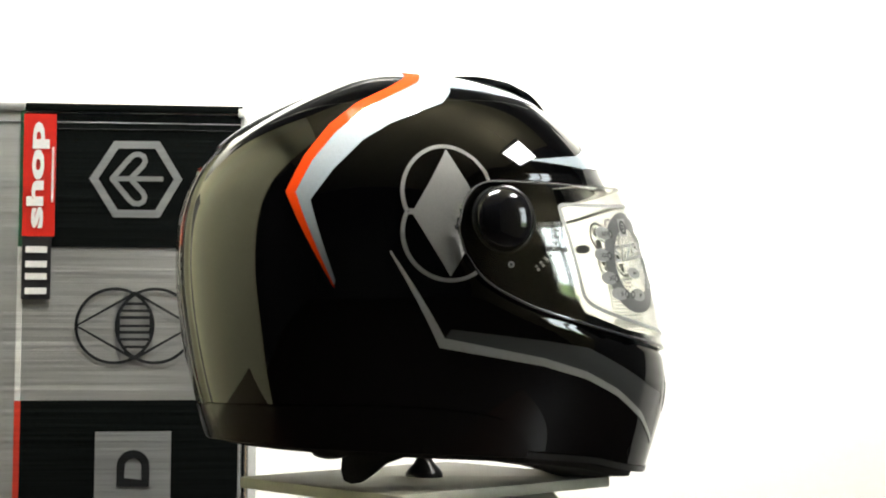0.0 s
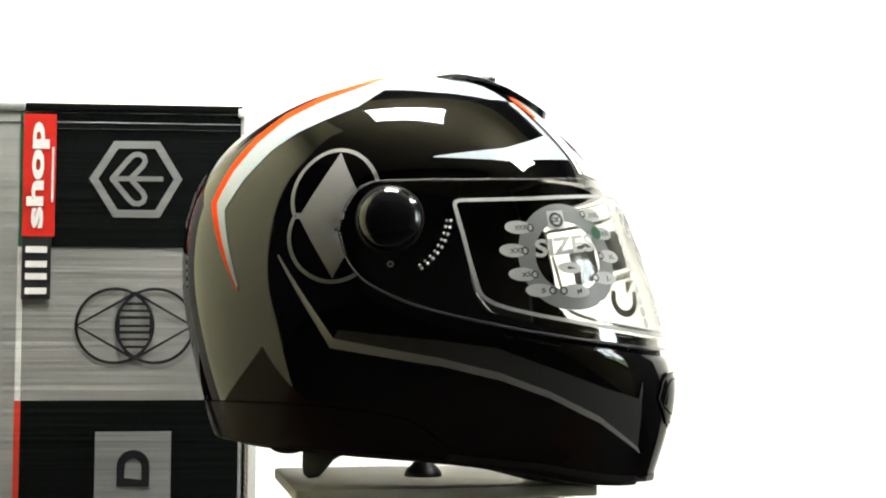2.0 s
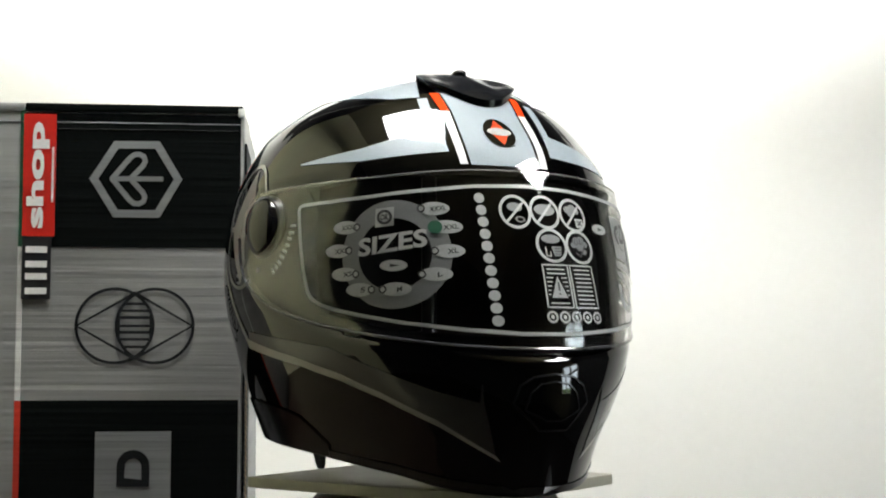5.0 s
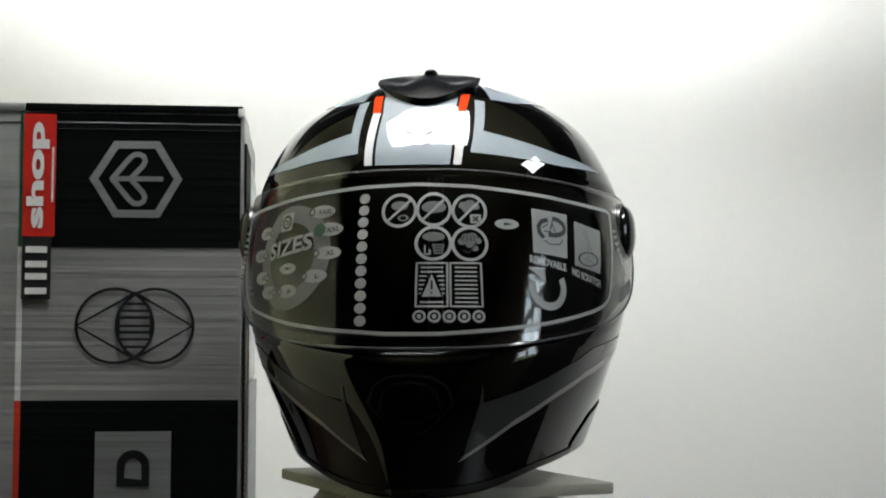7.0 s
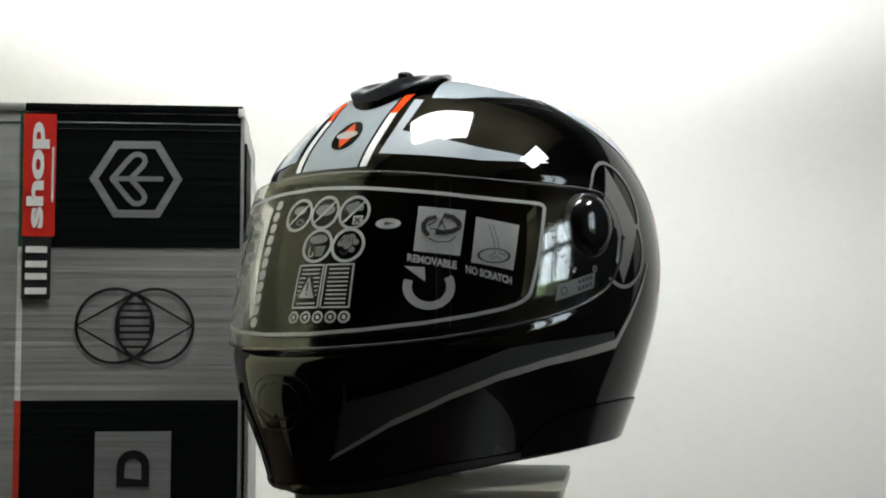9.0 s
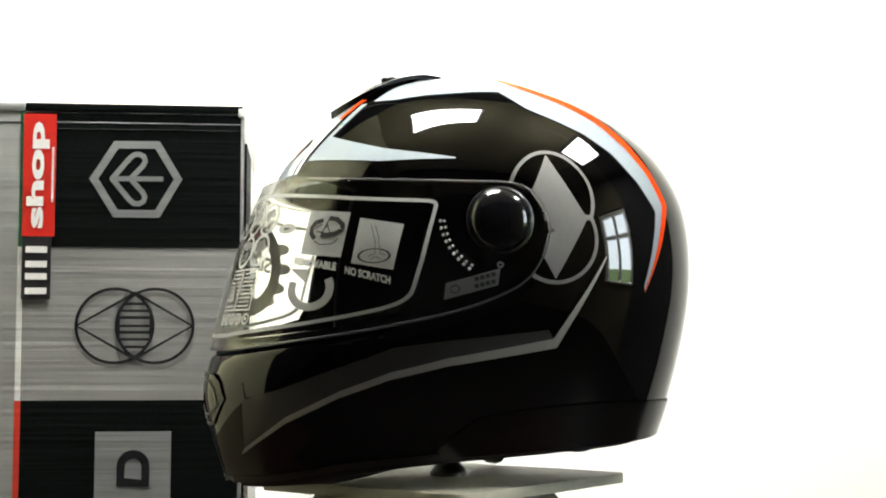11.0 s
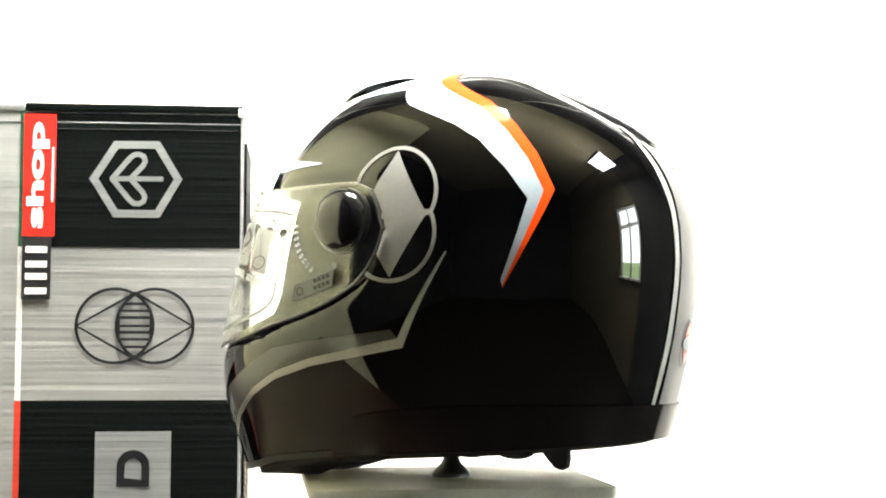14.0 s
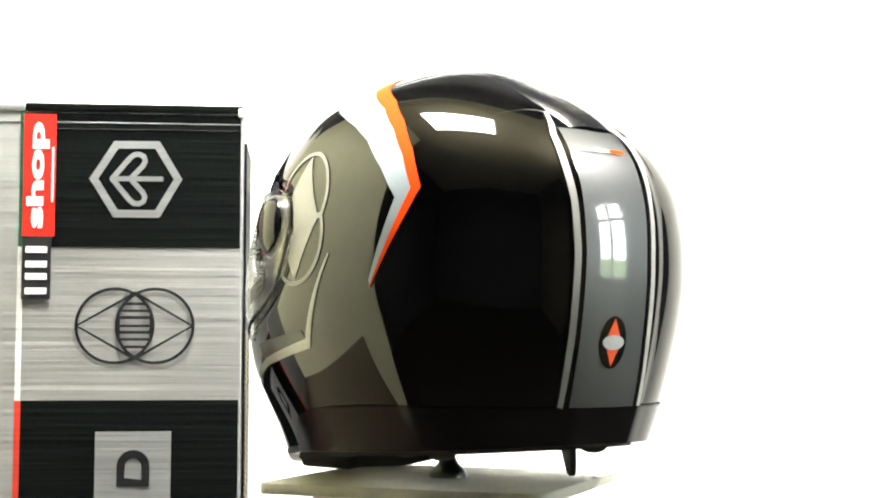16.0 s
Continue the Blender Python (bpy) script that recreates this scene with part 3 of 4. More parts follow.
def build_shell():
    outer = dome_grid(shell_point, zmin)
    inner = dome_grid(lambda ph, z: min(shell_r0(ph, z) - 0.0085, shell_r((ph + math.pi) % (2 * math.pi) - math.pi, z) - 0.003), zmin, 0.0, TOP - 0.0055, 60, 320)
    me = mesh_from("shell", *closed_cap(outer, inner, (0, YC, TOP), (0, YC, TOP - 0.0055)), GLOSS_BLACK, True)
    part("shell", cut_port(me), GLOSS_BLACK, HELMET)
    raised = lambda ph: zmin(ph) - 0.004
    lo = dome_grid(lambda ph, z: min(shell_r0(ph, z) - 0.0095, shell_r((ph + math.pi) % (2 * math.pi) - math.pi, z) - 0.004), raised, 0.0, TOP - 0.007, 60, 96)
    li = dome_grid(lambda ph, z: shell_r0(ph, z) * (0.80 + 0.09 * smooth(0.15, 0.11, z) * smooth(-0.02, 0.02, z) - 0.10 * smooth(0.0, -0.06, z)), raised, 0.0, TOP - 0.032, 60, 96)
    li = [[Vector(q) for q in ring] for ring in li]
    me = mesh_from("liner", *closed_cap(lo, li, (0, YC, TOP - 0.007), (0, YC, TOP - 0.032)), SOFT_BLACK, True)
    part("liner", cut_port(me, 0.020), SOFT_BLACK, HELMET, "black padded lining")


build_shell()


def on_shell(phi, z, off=0.0005):
    return shell_point(radians(phi), z, off)


def on_visor(phi, z, off=0.0005):
    ph = radians(phi)
    return place(ph, z, visor_r(ph, z) + off)


def along(points, n):
    """n + 1 even steps along a polyline that keeps its corners."""
    out = []
    seg = [math.hypot((points[i + 1][0] - points[i][0]) * 0.0026, points[i + 1][1] - points[i][1]) for i in range(len(points) - 1)]
    total = sum(seg)
    for i, s in enumerate(seg):
        k = max(1, round(n * s / total))
        for j in range(k):
            t = j / k
            out.append((points[i][0] + t * (points[i + 1][0] - points[i][0]), points[i][1] + t * (points[i + 1][1] - points[i][1])))
    return out + [points[-1]]


def covered(points):
    """Whether a patch of paint would lie under the visor's plate, where the shell is bare."""
    y = sum(p[1] for p in points) / len(points)
    z = sum(p[2] for p in points) / len(points)
    return y < 0.03 and 0.0 < z < 0.125 and visor_inside(y, z) > 0.0


def strip(name, a, b, mat, parent, surface, steps=10, across=3, off=0.0005, label=""):
    """A painted field between two lines of (phi, z) with the same number of corners, laid on the curved surface."""
    aa, bb = [], []
    for i in range(len(a) - 1):
        for k in range(steps):
            t = k / steps
            aa.append((a[i][0] + t * (a[i + 1][0] - a[i][0]), a[i][1] + t * (a[i + 1][1] - a[i][1])))
            bb.append((b[i][0] + t * (b[i + 1][0] - b[i][0]), b[i][1] + t * (b[i + 1][1] - b[i][1])))
    aa.append(a[-1])
    bb.append(b[-1])
    verts, faces = [], []
    for p, q in zip(aa, bb):
        for k in range(across + 1):
            t = k / across
            verts.append(surface(p[0] + t * (q[0] - p[0]), p[1] + t * (q[1] - p[1]), off))
    w = across + 1
    for i in range(len(aa) - 1):
        for k in range(across):
            quad = (i * w + k, i * w + k + 1, (i + 1) * w + k + 1, (i + 1) * w + k)
            if surface is on_shell and covered([verts[q] for q in quad]):
                continue
            faces.append(quad)
    return part(name, mesh_from(name, verts, faces, mat, True), mat, parent, label)


def ribbon(name, points, width, mat, parent, surface, closed=False, steps=4, off=0.0006, label="", radius=0.145):
    """A painted line of even width along (phi, z) points."""
    k = 1 / radians(1) / radius
    pts = []
    n = len(points)
    for i in range(n if closed else n - 1):
        p, q = points[i], points[(i + 1) % n]
        for j in range(steps):
            t = j / steps
            pts.append((p[0] + t * (q[0] - p[0]), p[1] + t * (q[1] - p[1])))
    if not closed:
        pts.append(points[-1])
    verts, faces = [], []
    m = len(pts)
    for i, (f, z) in enumerate(pts):
        p = pts[(i - 1) % m] if closed or i else pts[i]
        q = pts[(i + 1) % m] if closed or i < m - 1 else pts[i]
        d = Vector(((q[0] - p[0]) / k, q[1] - p[1]))
        d.normalize()
        g = Vector((-d.y, d.x)) * width / 2
        verts += [surface(f + g.x * k, z + g.y, off), surface(f - g.x * k, z - g.y, off)]
    for i in range(m if closed else m - 1):
        j = (i + 1) % m
        quad = (2 * i, 2 * i + 1, 2 * j + 1, 2 * j)
        if surface is on_shell and covered([verts[q] for q in quad]):
            continue
        faces.append(quad)
    return part(name, mesh_from(name, verts, faces, mat, True), mat, parent, label)


def disc(name, phi, z, ru, rz, mat, parent, surface, off=0.0006, hole=0.0, label="", radius=0.145, steps=32):
    k = 1 / radians(1) / radius
    verts, faces = [], []
    rings = [1.0, (1 + hole) / 2 if hole else 0.55, hole] if hole else [1.0, 0.5, 0.001]
    for s in rings:
        for i in range(steps):
            a = 2 * math.pi * i / steps
            verts.append(surface(phi + ru * s * math.cos(a) * k, z + rz * s * math.sin(a), off))
    for j in range(len(rings) - 1):
        for i in range(steps):
            l = (i + 1) % steps
            faces.append((j * steps + i, j * steps + l, (j + 1) * steps + l, (j + 1) * steps + i))
    return part(name, mesh_from(name, verts, faces, mat, True), mat, parent, label)


def shell_graphics():
    for s in (-1, 1):
        m = lambda rows: [(s * f, z) for f, z in rows]
        q = -1.8 * s                              # the front and rear fields sit a little off the middle
        # chevron: orange outer line, silver inner field that widens over the crown
        out = m([(116.4, 0.047), (129.8, 0.1085), (126.4, 0.1330), (121.8, 0.1530), (115.0, 0.1695), (104.0, 0.1830), (96.0, 0.1935), (93.0, 0.2010), (91.0, 0.2055)])
        mid = m([(116.4, 0.049), (127.0, 0.1080), (123.8, 0.1290), (119.0, 0.1475), (112.0, 0.1640), (101.0, 0.1770), (90.0, 0.1885), (82.0, 0.1980), (70.0, 0.2050)])
        inn = m([(116.0, 0.052), (122.9, 0.1026), (117.7, 0.1225), (110.6, 0.1417), (103.0, 0.1530), (94.3, 0.1612), (84.0, 0.1700), (76.0, 0.1830), (66.0, 0.2050)])
        strip("orange_stripe", out, mid, ORANGE, HELMET, on_shell, 8, 2, 0.0006, "orange chevron stripe")
        strip("silver_stripe", mid, inn, GREY_PAINT, HELMET, on_shell, 8, 5, 0.0005, "silver chevron stripe")
        low = [(24, 0.1790), (34, 0.1780)] + [(f, crown_z(f) + 0.0015) for f in (45, 54, 62, 70, 78)]
        strip("crown_stripe", m(low), m([(26, 0.2045), (34, 0.205), (44, 0.205), (52, 0.205), (58, 0.205), (63, 0.205), (67, 0.205)]), GREY_PAINT, HELMET, on_shell, 6, 8, 0.0005, "silver field over the crown")
        # twin rings and diamond
        strip("logo_diamond", m([(86.5, 0.1367), (97.0, 0.0945), (86.9, 0.0545)]), m([(86.5, 0.1367), (77.0, 0.0945), (86.9, 0.0545)]), MID_GREY, HELMET, on_shell, 64, 26, 0.0005, "grey diamond mark")
        for zc in (0.1082, 0.0822):
            pts = []
            for k in range(120):
                a = 2 * math.pi * k / 120
                f, z = 87.0 + 12.4 * math.cos(a), zc + 0.0298 * math.sin(a)
                other = 0.0822 if zc > 0.09 else 0.1082
                if ((f - 87) / 12.4) ** 2 + ((z - other) / 0.0298) ** 2 >= 0.94:
                    pts.append((a, f, z))
            pts = [(f, z) for a, f, z in sorted(pts, key=lambda q: (q[0] - (-0.45 if zc > 0.09 else 2.7)) % (2 * math.pi))]
            ribbon("logo_ring", m(pts), 0.0026, MID_GREY, HELMET, on_shell, False, 2, 0.0007, "grey ring mark", 0.137)
        # flank line and chin band
        lo = m([(102.6, 0.0695), (88.9, 0.0105), (58.0, -0.0012), (44.0, -0.0100), (32.5, -0.0215), (20.0, -0.0385), (8.6, -0.0595)])
        up = m([(102.3, 0.0705), (87.6, 0.0165), (58.3, 0.0040), (44.6, -0.0050), (33.2, -0.0168), (20.8, -0.0338), (9.6, -0.0555)])
        top = m([(101.9, 0.0690), (85.9, 0.0220), (58.6, 0.0150), (46.0, 0.0105), (33.0, -0.0030), (21.0, -0.0160), (12.4, -0.0235)])
        strip("flank_line", lo, up, LINE_GREY, HELMET, on_shell, 8, 1, 0.0007, "pale grey flank line")
        strip("chin_band", up[1:], top[1:], DARK_GREY, HELMET, on_shell, 8, 4, 0.0005, "dark grey chin band")
        strip("chin_spike", m([(12.2, -0.0300), (12.9, -0.0120)]), m([(13.3, -0.0270), (13.0, -0.0120)]), DARK_GREY, HELMET, on_shell, 6, 1, 0.0007, "thin grey spike")
        # brow wedge that turns up beside the centre panel
        strip("brow_wedge", m([(60, 0.1328), (40, 0.1400), (19.5 + q, 0.1535)]), m([(60, 0.1320), (40, 0.1312), (14.8 + q, 0.1372)]), GREY_PAINT, HELMET, on_shell, 8, 3, 0.0005, "silver brow wedge")
        strip("brow_wedge", m([(19.5 + q, 0.1535), (23.2 + q, 0.1775)]), m([(14.8 + q, 0.1372), (19.6 + q, 0.1785)]), GREY_PAINT, HELMET, on_shell, 8, 3, 0.0005, "silver brow stripe")
        # white line beside the panel, red above
        strip("panel_line", m([(10.2 + q, 0.1285), (12.6 + q, 0.1680)]), m([(12.2 + q, 0.1285), (15.3 + q, 0.1680)]), WHITE_PAINT, HELMET, on_shell, 8, 1, 0.0006, "white line")
        strip("panel_line", m([(12.6 + q, 0.1680), (15.0 + q, 0.1830)]), m([(15.3 + q, 0.1680), (18.6 + q, 0.1830)]), ORANGE, HELMET, on_shell, 6, 1, 0.0006, "orange line")
        # rear panel lines
        r = lambda rows: [(s * f - 1.7, z) for f, z in rows]
        strip("rear_line", r([(167.4, -0.0270), (168.6, 0.0160), (169.2, 0.0670), (168.8, 0.1000), (168.0, 0.1230), (167.6, 0.1430), (170.0, 0.1600)]), r([(166.0, -0.0270), (167.0, 0.0160), (167.6, 0.0670), (167.2, 0.1000), (166.2, 0.1230), (165.8, 0.1430), (168.4, 0.1600)]), LINE_GREY, HELMET, on_shell, 6, 1, 0.0009, "white line")
    strip("centre_panel", [(-11.2, 0.1285), (-13.6, 0.1680), (-16.0, 0.1830), (-26, 0.198)], [(7.6, 0.1285), (10.0, 0.1680), (12.4, 0.1830), (24, 0.198)], GREY_PAINT, HELMET, on_shell, 8, 10, 0.0005, "silver centre panel")
    strip("rear_panel", [(167.3, -0.0270), (168.3, 0.0160), (168.9, 0.0670), (168.5, 0.1100), (167.7, 0.1300), (167.4, 0.1480)], [(189.3, -0.0270), (188.3, 0.0160), (187.7, 0.0670), (188.1, 0.1100), (188.9, 0.1300), (189.2, 0.1480)], REAR_GREY, HELMET, on_shell, 8, 8, 0.0006, "grey rear panel")
    # round emblems, front and rear
    for f, z, ru, rz, rad in ((-0.6, 0.1525, 0.0112, 0.0105, 0.132), (178, 0.0138, 0.0112, 0.0162, 0.15)):
        disc("emblem", f, z, ru, rz, GLOSS_BLACK, HELMET, on_shell, 0.0010, 0.0, "black oval emblem", rad)
        k = 1 / radians(1) / rad
        strip("emblem_diamond", [(f, z + rz * 0.92), (f + ru * 0.62 * k, z), (f, z - rz * 0.92)], [(f, z + rz * 0.92), (f - ru * 0.62 * k, z), (f, z - rz * 0.92)], EMBLEM_ORANGE, HELMET, on_shell, 6, 2, 0.0013, "orange diamond")
        disc("emblem_bar", f, z, ru * 0.8, rz * 0.28, PRINT, HELMET, on_shell, 0.0016, 0.0, "pale bar", rad)
    for a, b, mt in ((170.2, 175.4, GREEN_FLAG), (175.4, 180.6, WHITE_PAINT), (180.6, 186.0, ORANGE)):
        strip("flag_bar", [(a, 0.1318), (b, 0.1318)], [(a, 0.1338), (b, 0.1338)], mt, HELMET, on_shell, 4, 1, 0.0017)


shell_graphics()


def build_visor():
    cols, rows = 150, 26
    half = radians(86)
    grid = []
    for i in range(cols + 1):
        u = -1 + 2 * i / cols
        ph = half * math.sin(u * math.pi / 2) * 0.35 + half * u * 0.65
        y = YC - visor_r(ph, 0.09) * math.cos(ph)
        for _ in range(3):
            lo, up = visor_edges(y)
        col = []
        for j in range(rows + 1):
            t = j / rows
            zl = visor_edges(YC - visor_r(ph, lo) * math.cos(ph))[0]
            zu = visor_edges(YC - visor_r(ph, up) * math.cos(ph))[1]
            col.append((ph, zl + (zu - zl) * t))
        grid.append(col)
    verts, faces = [], []
    n = (cols + 1) * (rows + 1)
    for inset in (0.0, 0.0018):
        for col in grid:
            for ph, z in col:
                verts.append(place(ph, z, visor_r(ph, z) - inset))
    w = rows + 1
    for i in range(cols):
        for j in range(rows):
            a = i * w + j
            faces.append((a, a + 1, a + w + 1, a + w))
            faces.append((n + a, n + a + w, n + a + w + 1, n + a + 1))
        for j in (0, rows):
            a = i * w + j
            faces.append((a, a + w, n + a + w, n + a))
    for i in (0, cols):
        for j in range(rows):
            a = i * w + j
            faces.append((a, a + 1, n + a + 1, n + a))
    v = part("visor", mesh_from("visor", verts, faces, VISOR, True), VISOR, HELMET, "clear visor with printed size and care marks")
    v.visible_shadow = False
    edge = clear_plastic("visor edge", (0.55, 0.55, 0.53), 1.9, 0.14)
    low = [(math.degrees(c[0][0]), c[0][1] + 0.0006) for c in grid]
    R, ring = 0.0012, 8
    vs = [on_visor(f, z + R * math.sin(2 * math.pi * q / ring), R * math.cos(2 * math.pi * q / ring) - 0.0004) for f, z in low for q in range(ring)]
    fs = [(i * ring + q, i * ring + (q + 1) % ring, (i + 1) * ring + (q + 1) % ring, (i + 1) * ring + q) for i in range(len(low) - 1) for q in range(ring)]
    fs += [tuple(range(ring)), tuple((len(low) - 1) * ring + q for q in range(ring))]
    part("lower_edge", mesh_from("lower_edge", vs, fs, EDGE_GLOSS, True), EDGE_GLOSS, v, "polished rounded visor edge")
    ribbon("upper_edge", [(math.degrees(c[-1][0]), c[-1][1] - 0.0006) for c in grid], 0.0012, edge, v, on_visor, False, 1, 0.0004, "polished visor edge")
    return v


VIS = build_visor()


def visor_words(words, phi, z, width, height, lean=0.0, mat=None, bold=0.0):
    """Lettering on the visor; lean: rise in metres over its width."""
    v, f, w, h = text_mesh(words, height, bold)
    k = 1 / radians(1) / 0.150
    verts = [on_visor(phi + x * width / w * k, z + y * height / h + lean * x / w, 0.0011) for x, y in v]
    part("lettering", mesh_from("lettering", verts, f, mat or PRINT), mat or PRINT, VIS)


def visor_print():
    S = on_visor
    fr = [(-55.9, 0.1006), (-55.5, 0.1025), (-54.4, 0.1035), (-46, 0.1045), (-37, 0.1060), (-24, 0.1095), (-12, 0.1128), (0, 0.1142), (12, 0.1128), (24, 0.1095), (37, 0.1060), (46, 0.1045), (54.4, 0.1035), (55.5, 0.1025), (55.9, 0.1006),
          (54.6, 0.085), (53.0, 0.065), (51.2, 0.0475), (50.6, 0.0440), (49.4, 0.0410), (47.6, 0.0382), (44, 0.0350), (37, 0.0308), (27, 0.0257), (16, 0.0216), (5, 0.0190), (-5, 0.0190), (-16, 0.0216), (-27, 0.0257), (-37, 0.0308), (-44, 0.0350), (-47.6, 0.0382), (-49.4, 0.0410), (-50.6, 0.0440), (-51.2, 0.0475), (-53.0, 0.065), (-54.6, 0.085)]
    ribbon("printed_border", fr, 0.0024, PRINT, VIS, S, True, 4, 0.0006, "pale printed border")
    # size wheel
    disc("size_ring", -29.7, 0.0690, 0.0315, 0.0345, PRINT_DIM, VIS, S, 0.0005, 0.66, "grey size ring", 0.150, 56)
    visor_words("SIZES", -30.2, 0.0762, 0.0395, 0.0116, 0.006, PRINT, 0.0005)
    for (f, z), words in zip(((-21.2, 0.0977), (-18.6, 0.0858), (-18.4, 0.0705), (-21.0, 0.0559), (-29.1, 0.0468), (-37.2, 0.0468), (-41.0, 0.0568), (-42.9, 0.0718), (-41.2, 0.0868)),
                             ("XXXL", "XXL", "XL", "L", "M", "S", "XS", "XXS", "XXXS")):
        disc("size_oval", f, z, 0.0086, 0.0043, PRINT, VIS, S, 0.0008, 0.0, "pale size label", 0.150, 24)
        visor_words(words, f + 0.8, z, min(0.0028 * len(words), 0.0095), 0.0032, 0.001, PRINT_DARK, 0.0001)
        disc("size_hole", f + (-2.8 if f > -30 else 2.8), z, 0.0023, 0.0026, PRINT_DARK, VIS, S, 0.0012, 0.6, "", 0.150, 16)
    disc("chosen_size", -21.1, 0.0857, 0.0040, 0.0042, GREEN, VIS, S, 0.0014, 0.0, "green dot", 0.150, 20)
    strip("approval_mark", [(-34.0, 0.0980), (-29.8, 0.0992)], [(-34.0, 0.0860), (-29.8, 0.0872)], PRINT, VIS, S, 3, 3, 0.0010, "pale square mark")
    disc("approval_mark", -31.9, 0.0926, 0.0046, 0.0048, PRINT_DARK, VIS, S, 0.0013, 0.65, "", 0.150, 20)
    visor_words("OK", -31.9, 0.0926, 0.0050, 0.0038, 0.0004, PRINT_DARK, 0.0002)
    disc("oval_mark", -29.7, 0.0617, 0.0078, 0.0036, PRINT, VIS, S, 0.0008, 0.0, "", 0.150, 24)
    disc("oval_mark", -29.7, 0.0617, 0.0040, 0.0013, PRINT_DARK, VIS, S, 0.0011, 0.0, "", 0.150, 3)
    # line of dots
    for k in range(11):
        t = k / 10
        disc("printed_dot", -11.3 + 1.6 * t, 0.1050 - 0.0780 * t, 0.0034, 0.0034, PRINT, VIS, S, 0.0006, 0.0, "", 0.168, 18)
    # care pictograms
    for i, (f, z) in enumerate(((-3.4, 0.0968), (3.9, 0.0974), (11.4, 0.0964), (3.9, 0.0755), (11.2, 0.0752))):
        disc("care_ring", f, z, 0.0113, 0.0113, PRINT, VIS, S, 0.0006, 0.82, "pale round care sign", 0.170, 36)
        k = 1 / radians(1) / 0.17
        if i < 3:
            ribbon("care_slash", [(f - 0.0075 * k, z - 0.0075), (f + 0.0075 * k, z + 0.0075)], 0.0016, PRINT, VIS, S, False, 6, 0.0009, "", 0.17)
        if i == 0:                                # helmet and shadow
            disc("care_picture", f, z + 0.0030, 0.0056, 0.0032, PRINT_DIM, VIS, S, 0.0007, 0.0, "", 0.17, 9)
            disc("care_picture", f + 0.9, z - 0.0050, 0.0036, 0.0022, PRINT_DIM, VIS, S, 0.0007, 0.55, "", 0.17, 12)
        elif i == 1:                              # visor band
            disc("care_picture", f, z + 0.0015, 0.0080, 0.0040, PRINT_DIM, VIS, S, 0.0007, 0.0, "", 0.17, 12)
        elif i == 2:                              # cloth and crossed box
            for dx, dz, rr in ((-0.0035, 0.0035, 0.0034), (0.0008, 0.0048, 0.0034), (0.0040, 0.0028, 0.0028), (-0.0015, 0.0008, 0.0030)):
                disc("care_picture", f + dx * k, z + dz, rr, rr * 0.8, PRINT_DIM, VIS, S, 0.0007, 0.0, "", 0.17, 7)
            strip("care_box", [(f + 0.0002 * k, z - 0.0022), (f + 0.0070 * k, z - 0.0022)], [(f + 0.0002 * k, z - 0.0082), (f + 0.0070 * k, z - 0.0082)], PRINT, VIS, S, 3, 2, 0.0011)
            for a, b in ((0.0018, 0.0054), (0.0054, 0.0018)):
                ribbon("care_cross", [(f + a * k, z - 0.0036), (f + b * k, z - 0.0068)], 0.0011, PRINT_DARK, VIS, S, False, 3, 0.0014, "", 0.17)
        elif i == 3:                              # visor over a wash tub
            disc("care_picture", f, z + 0.0042, 0.0070, 0.0030, PRINT_DIM, VIS, S, 0.0007, 0.0, "", 0.17, 12)
            strip("care_tub", [(f - 0.0008 * k, z - 0.0006), (f + 0.0066 * k, z - 0.0006)], [(f + 0.0004 * k, z - 0.0070), (f + 0.0054 * k, z - 0.0070)], PRINT_DIM, VIS, S, 3, 2, 0.0008)
            for q in range(3):
                ribbon("care_line", [(f + 0.0008 * k, z - 0.0020 - 0.0018 * q), (f + 0.0052 * k, z - 0.0020 - 0.0018 * q)], 0.0006, PRINT_DARK, VIS, S, False, 3, 0.0012, "", 0.17)
        else:                                     # crumpled cloth
            for dx, dz, rr in ((-0.0048, 0.0012, 0.0026), (-0.0022, 0.0042, 0.0030), (0.0018, 0.0048, 0.0030), (0.0046, 0.0018, 0.0028), (0.0, 0.0, 0.0034), (0.0030, -0.0030, 0.0024)):
                disc("care_picture", f + dx * k, z + dz, rr, rr * 0.85, PRINT_DIM, VIS, S, 0.0007, 0.0, "", 0.17, 6)
        if i == 3:
            ribbon("care_stroke", [(f - 0.0050 * k, z - 0.0010), (f - 0.0050 * k, z - 0.0070), (f - 0.0018 * k, z - 0.0070), (f - 0.0022 * k, z - 0.0040)], 0.0009, PRINT, VIS, S, False, 4, 0.0009, "", 0.17)
        if i == 4:
            ribbon("care_stroke", [(f - 0.0045 * k, z - 0.0040), (f - 0.0010 * k, z - 0.0062), (f + 0.0042 * k, z + 0.0010)], 0.0010, PRINT_DARK, VIS, S, False, 4, 0.0010, "", 0.17)
            for q in range(4):
                ribbon("care_line", [(f + (-0.0046 + 0.0026 * q) * k, z + 0.0015), (f + (-0.0030 + 0.0018 * q) * k, z + 0.0056)], 0.0006, PRINT_DARK, VIS, S, False, 3, 0.0011, "", 0.17)
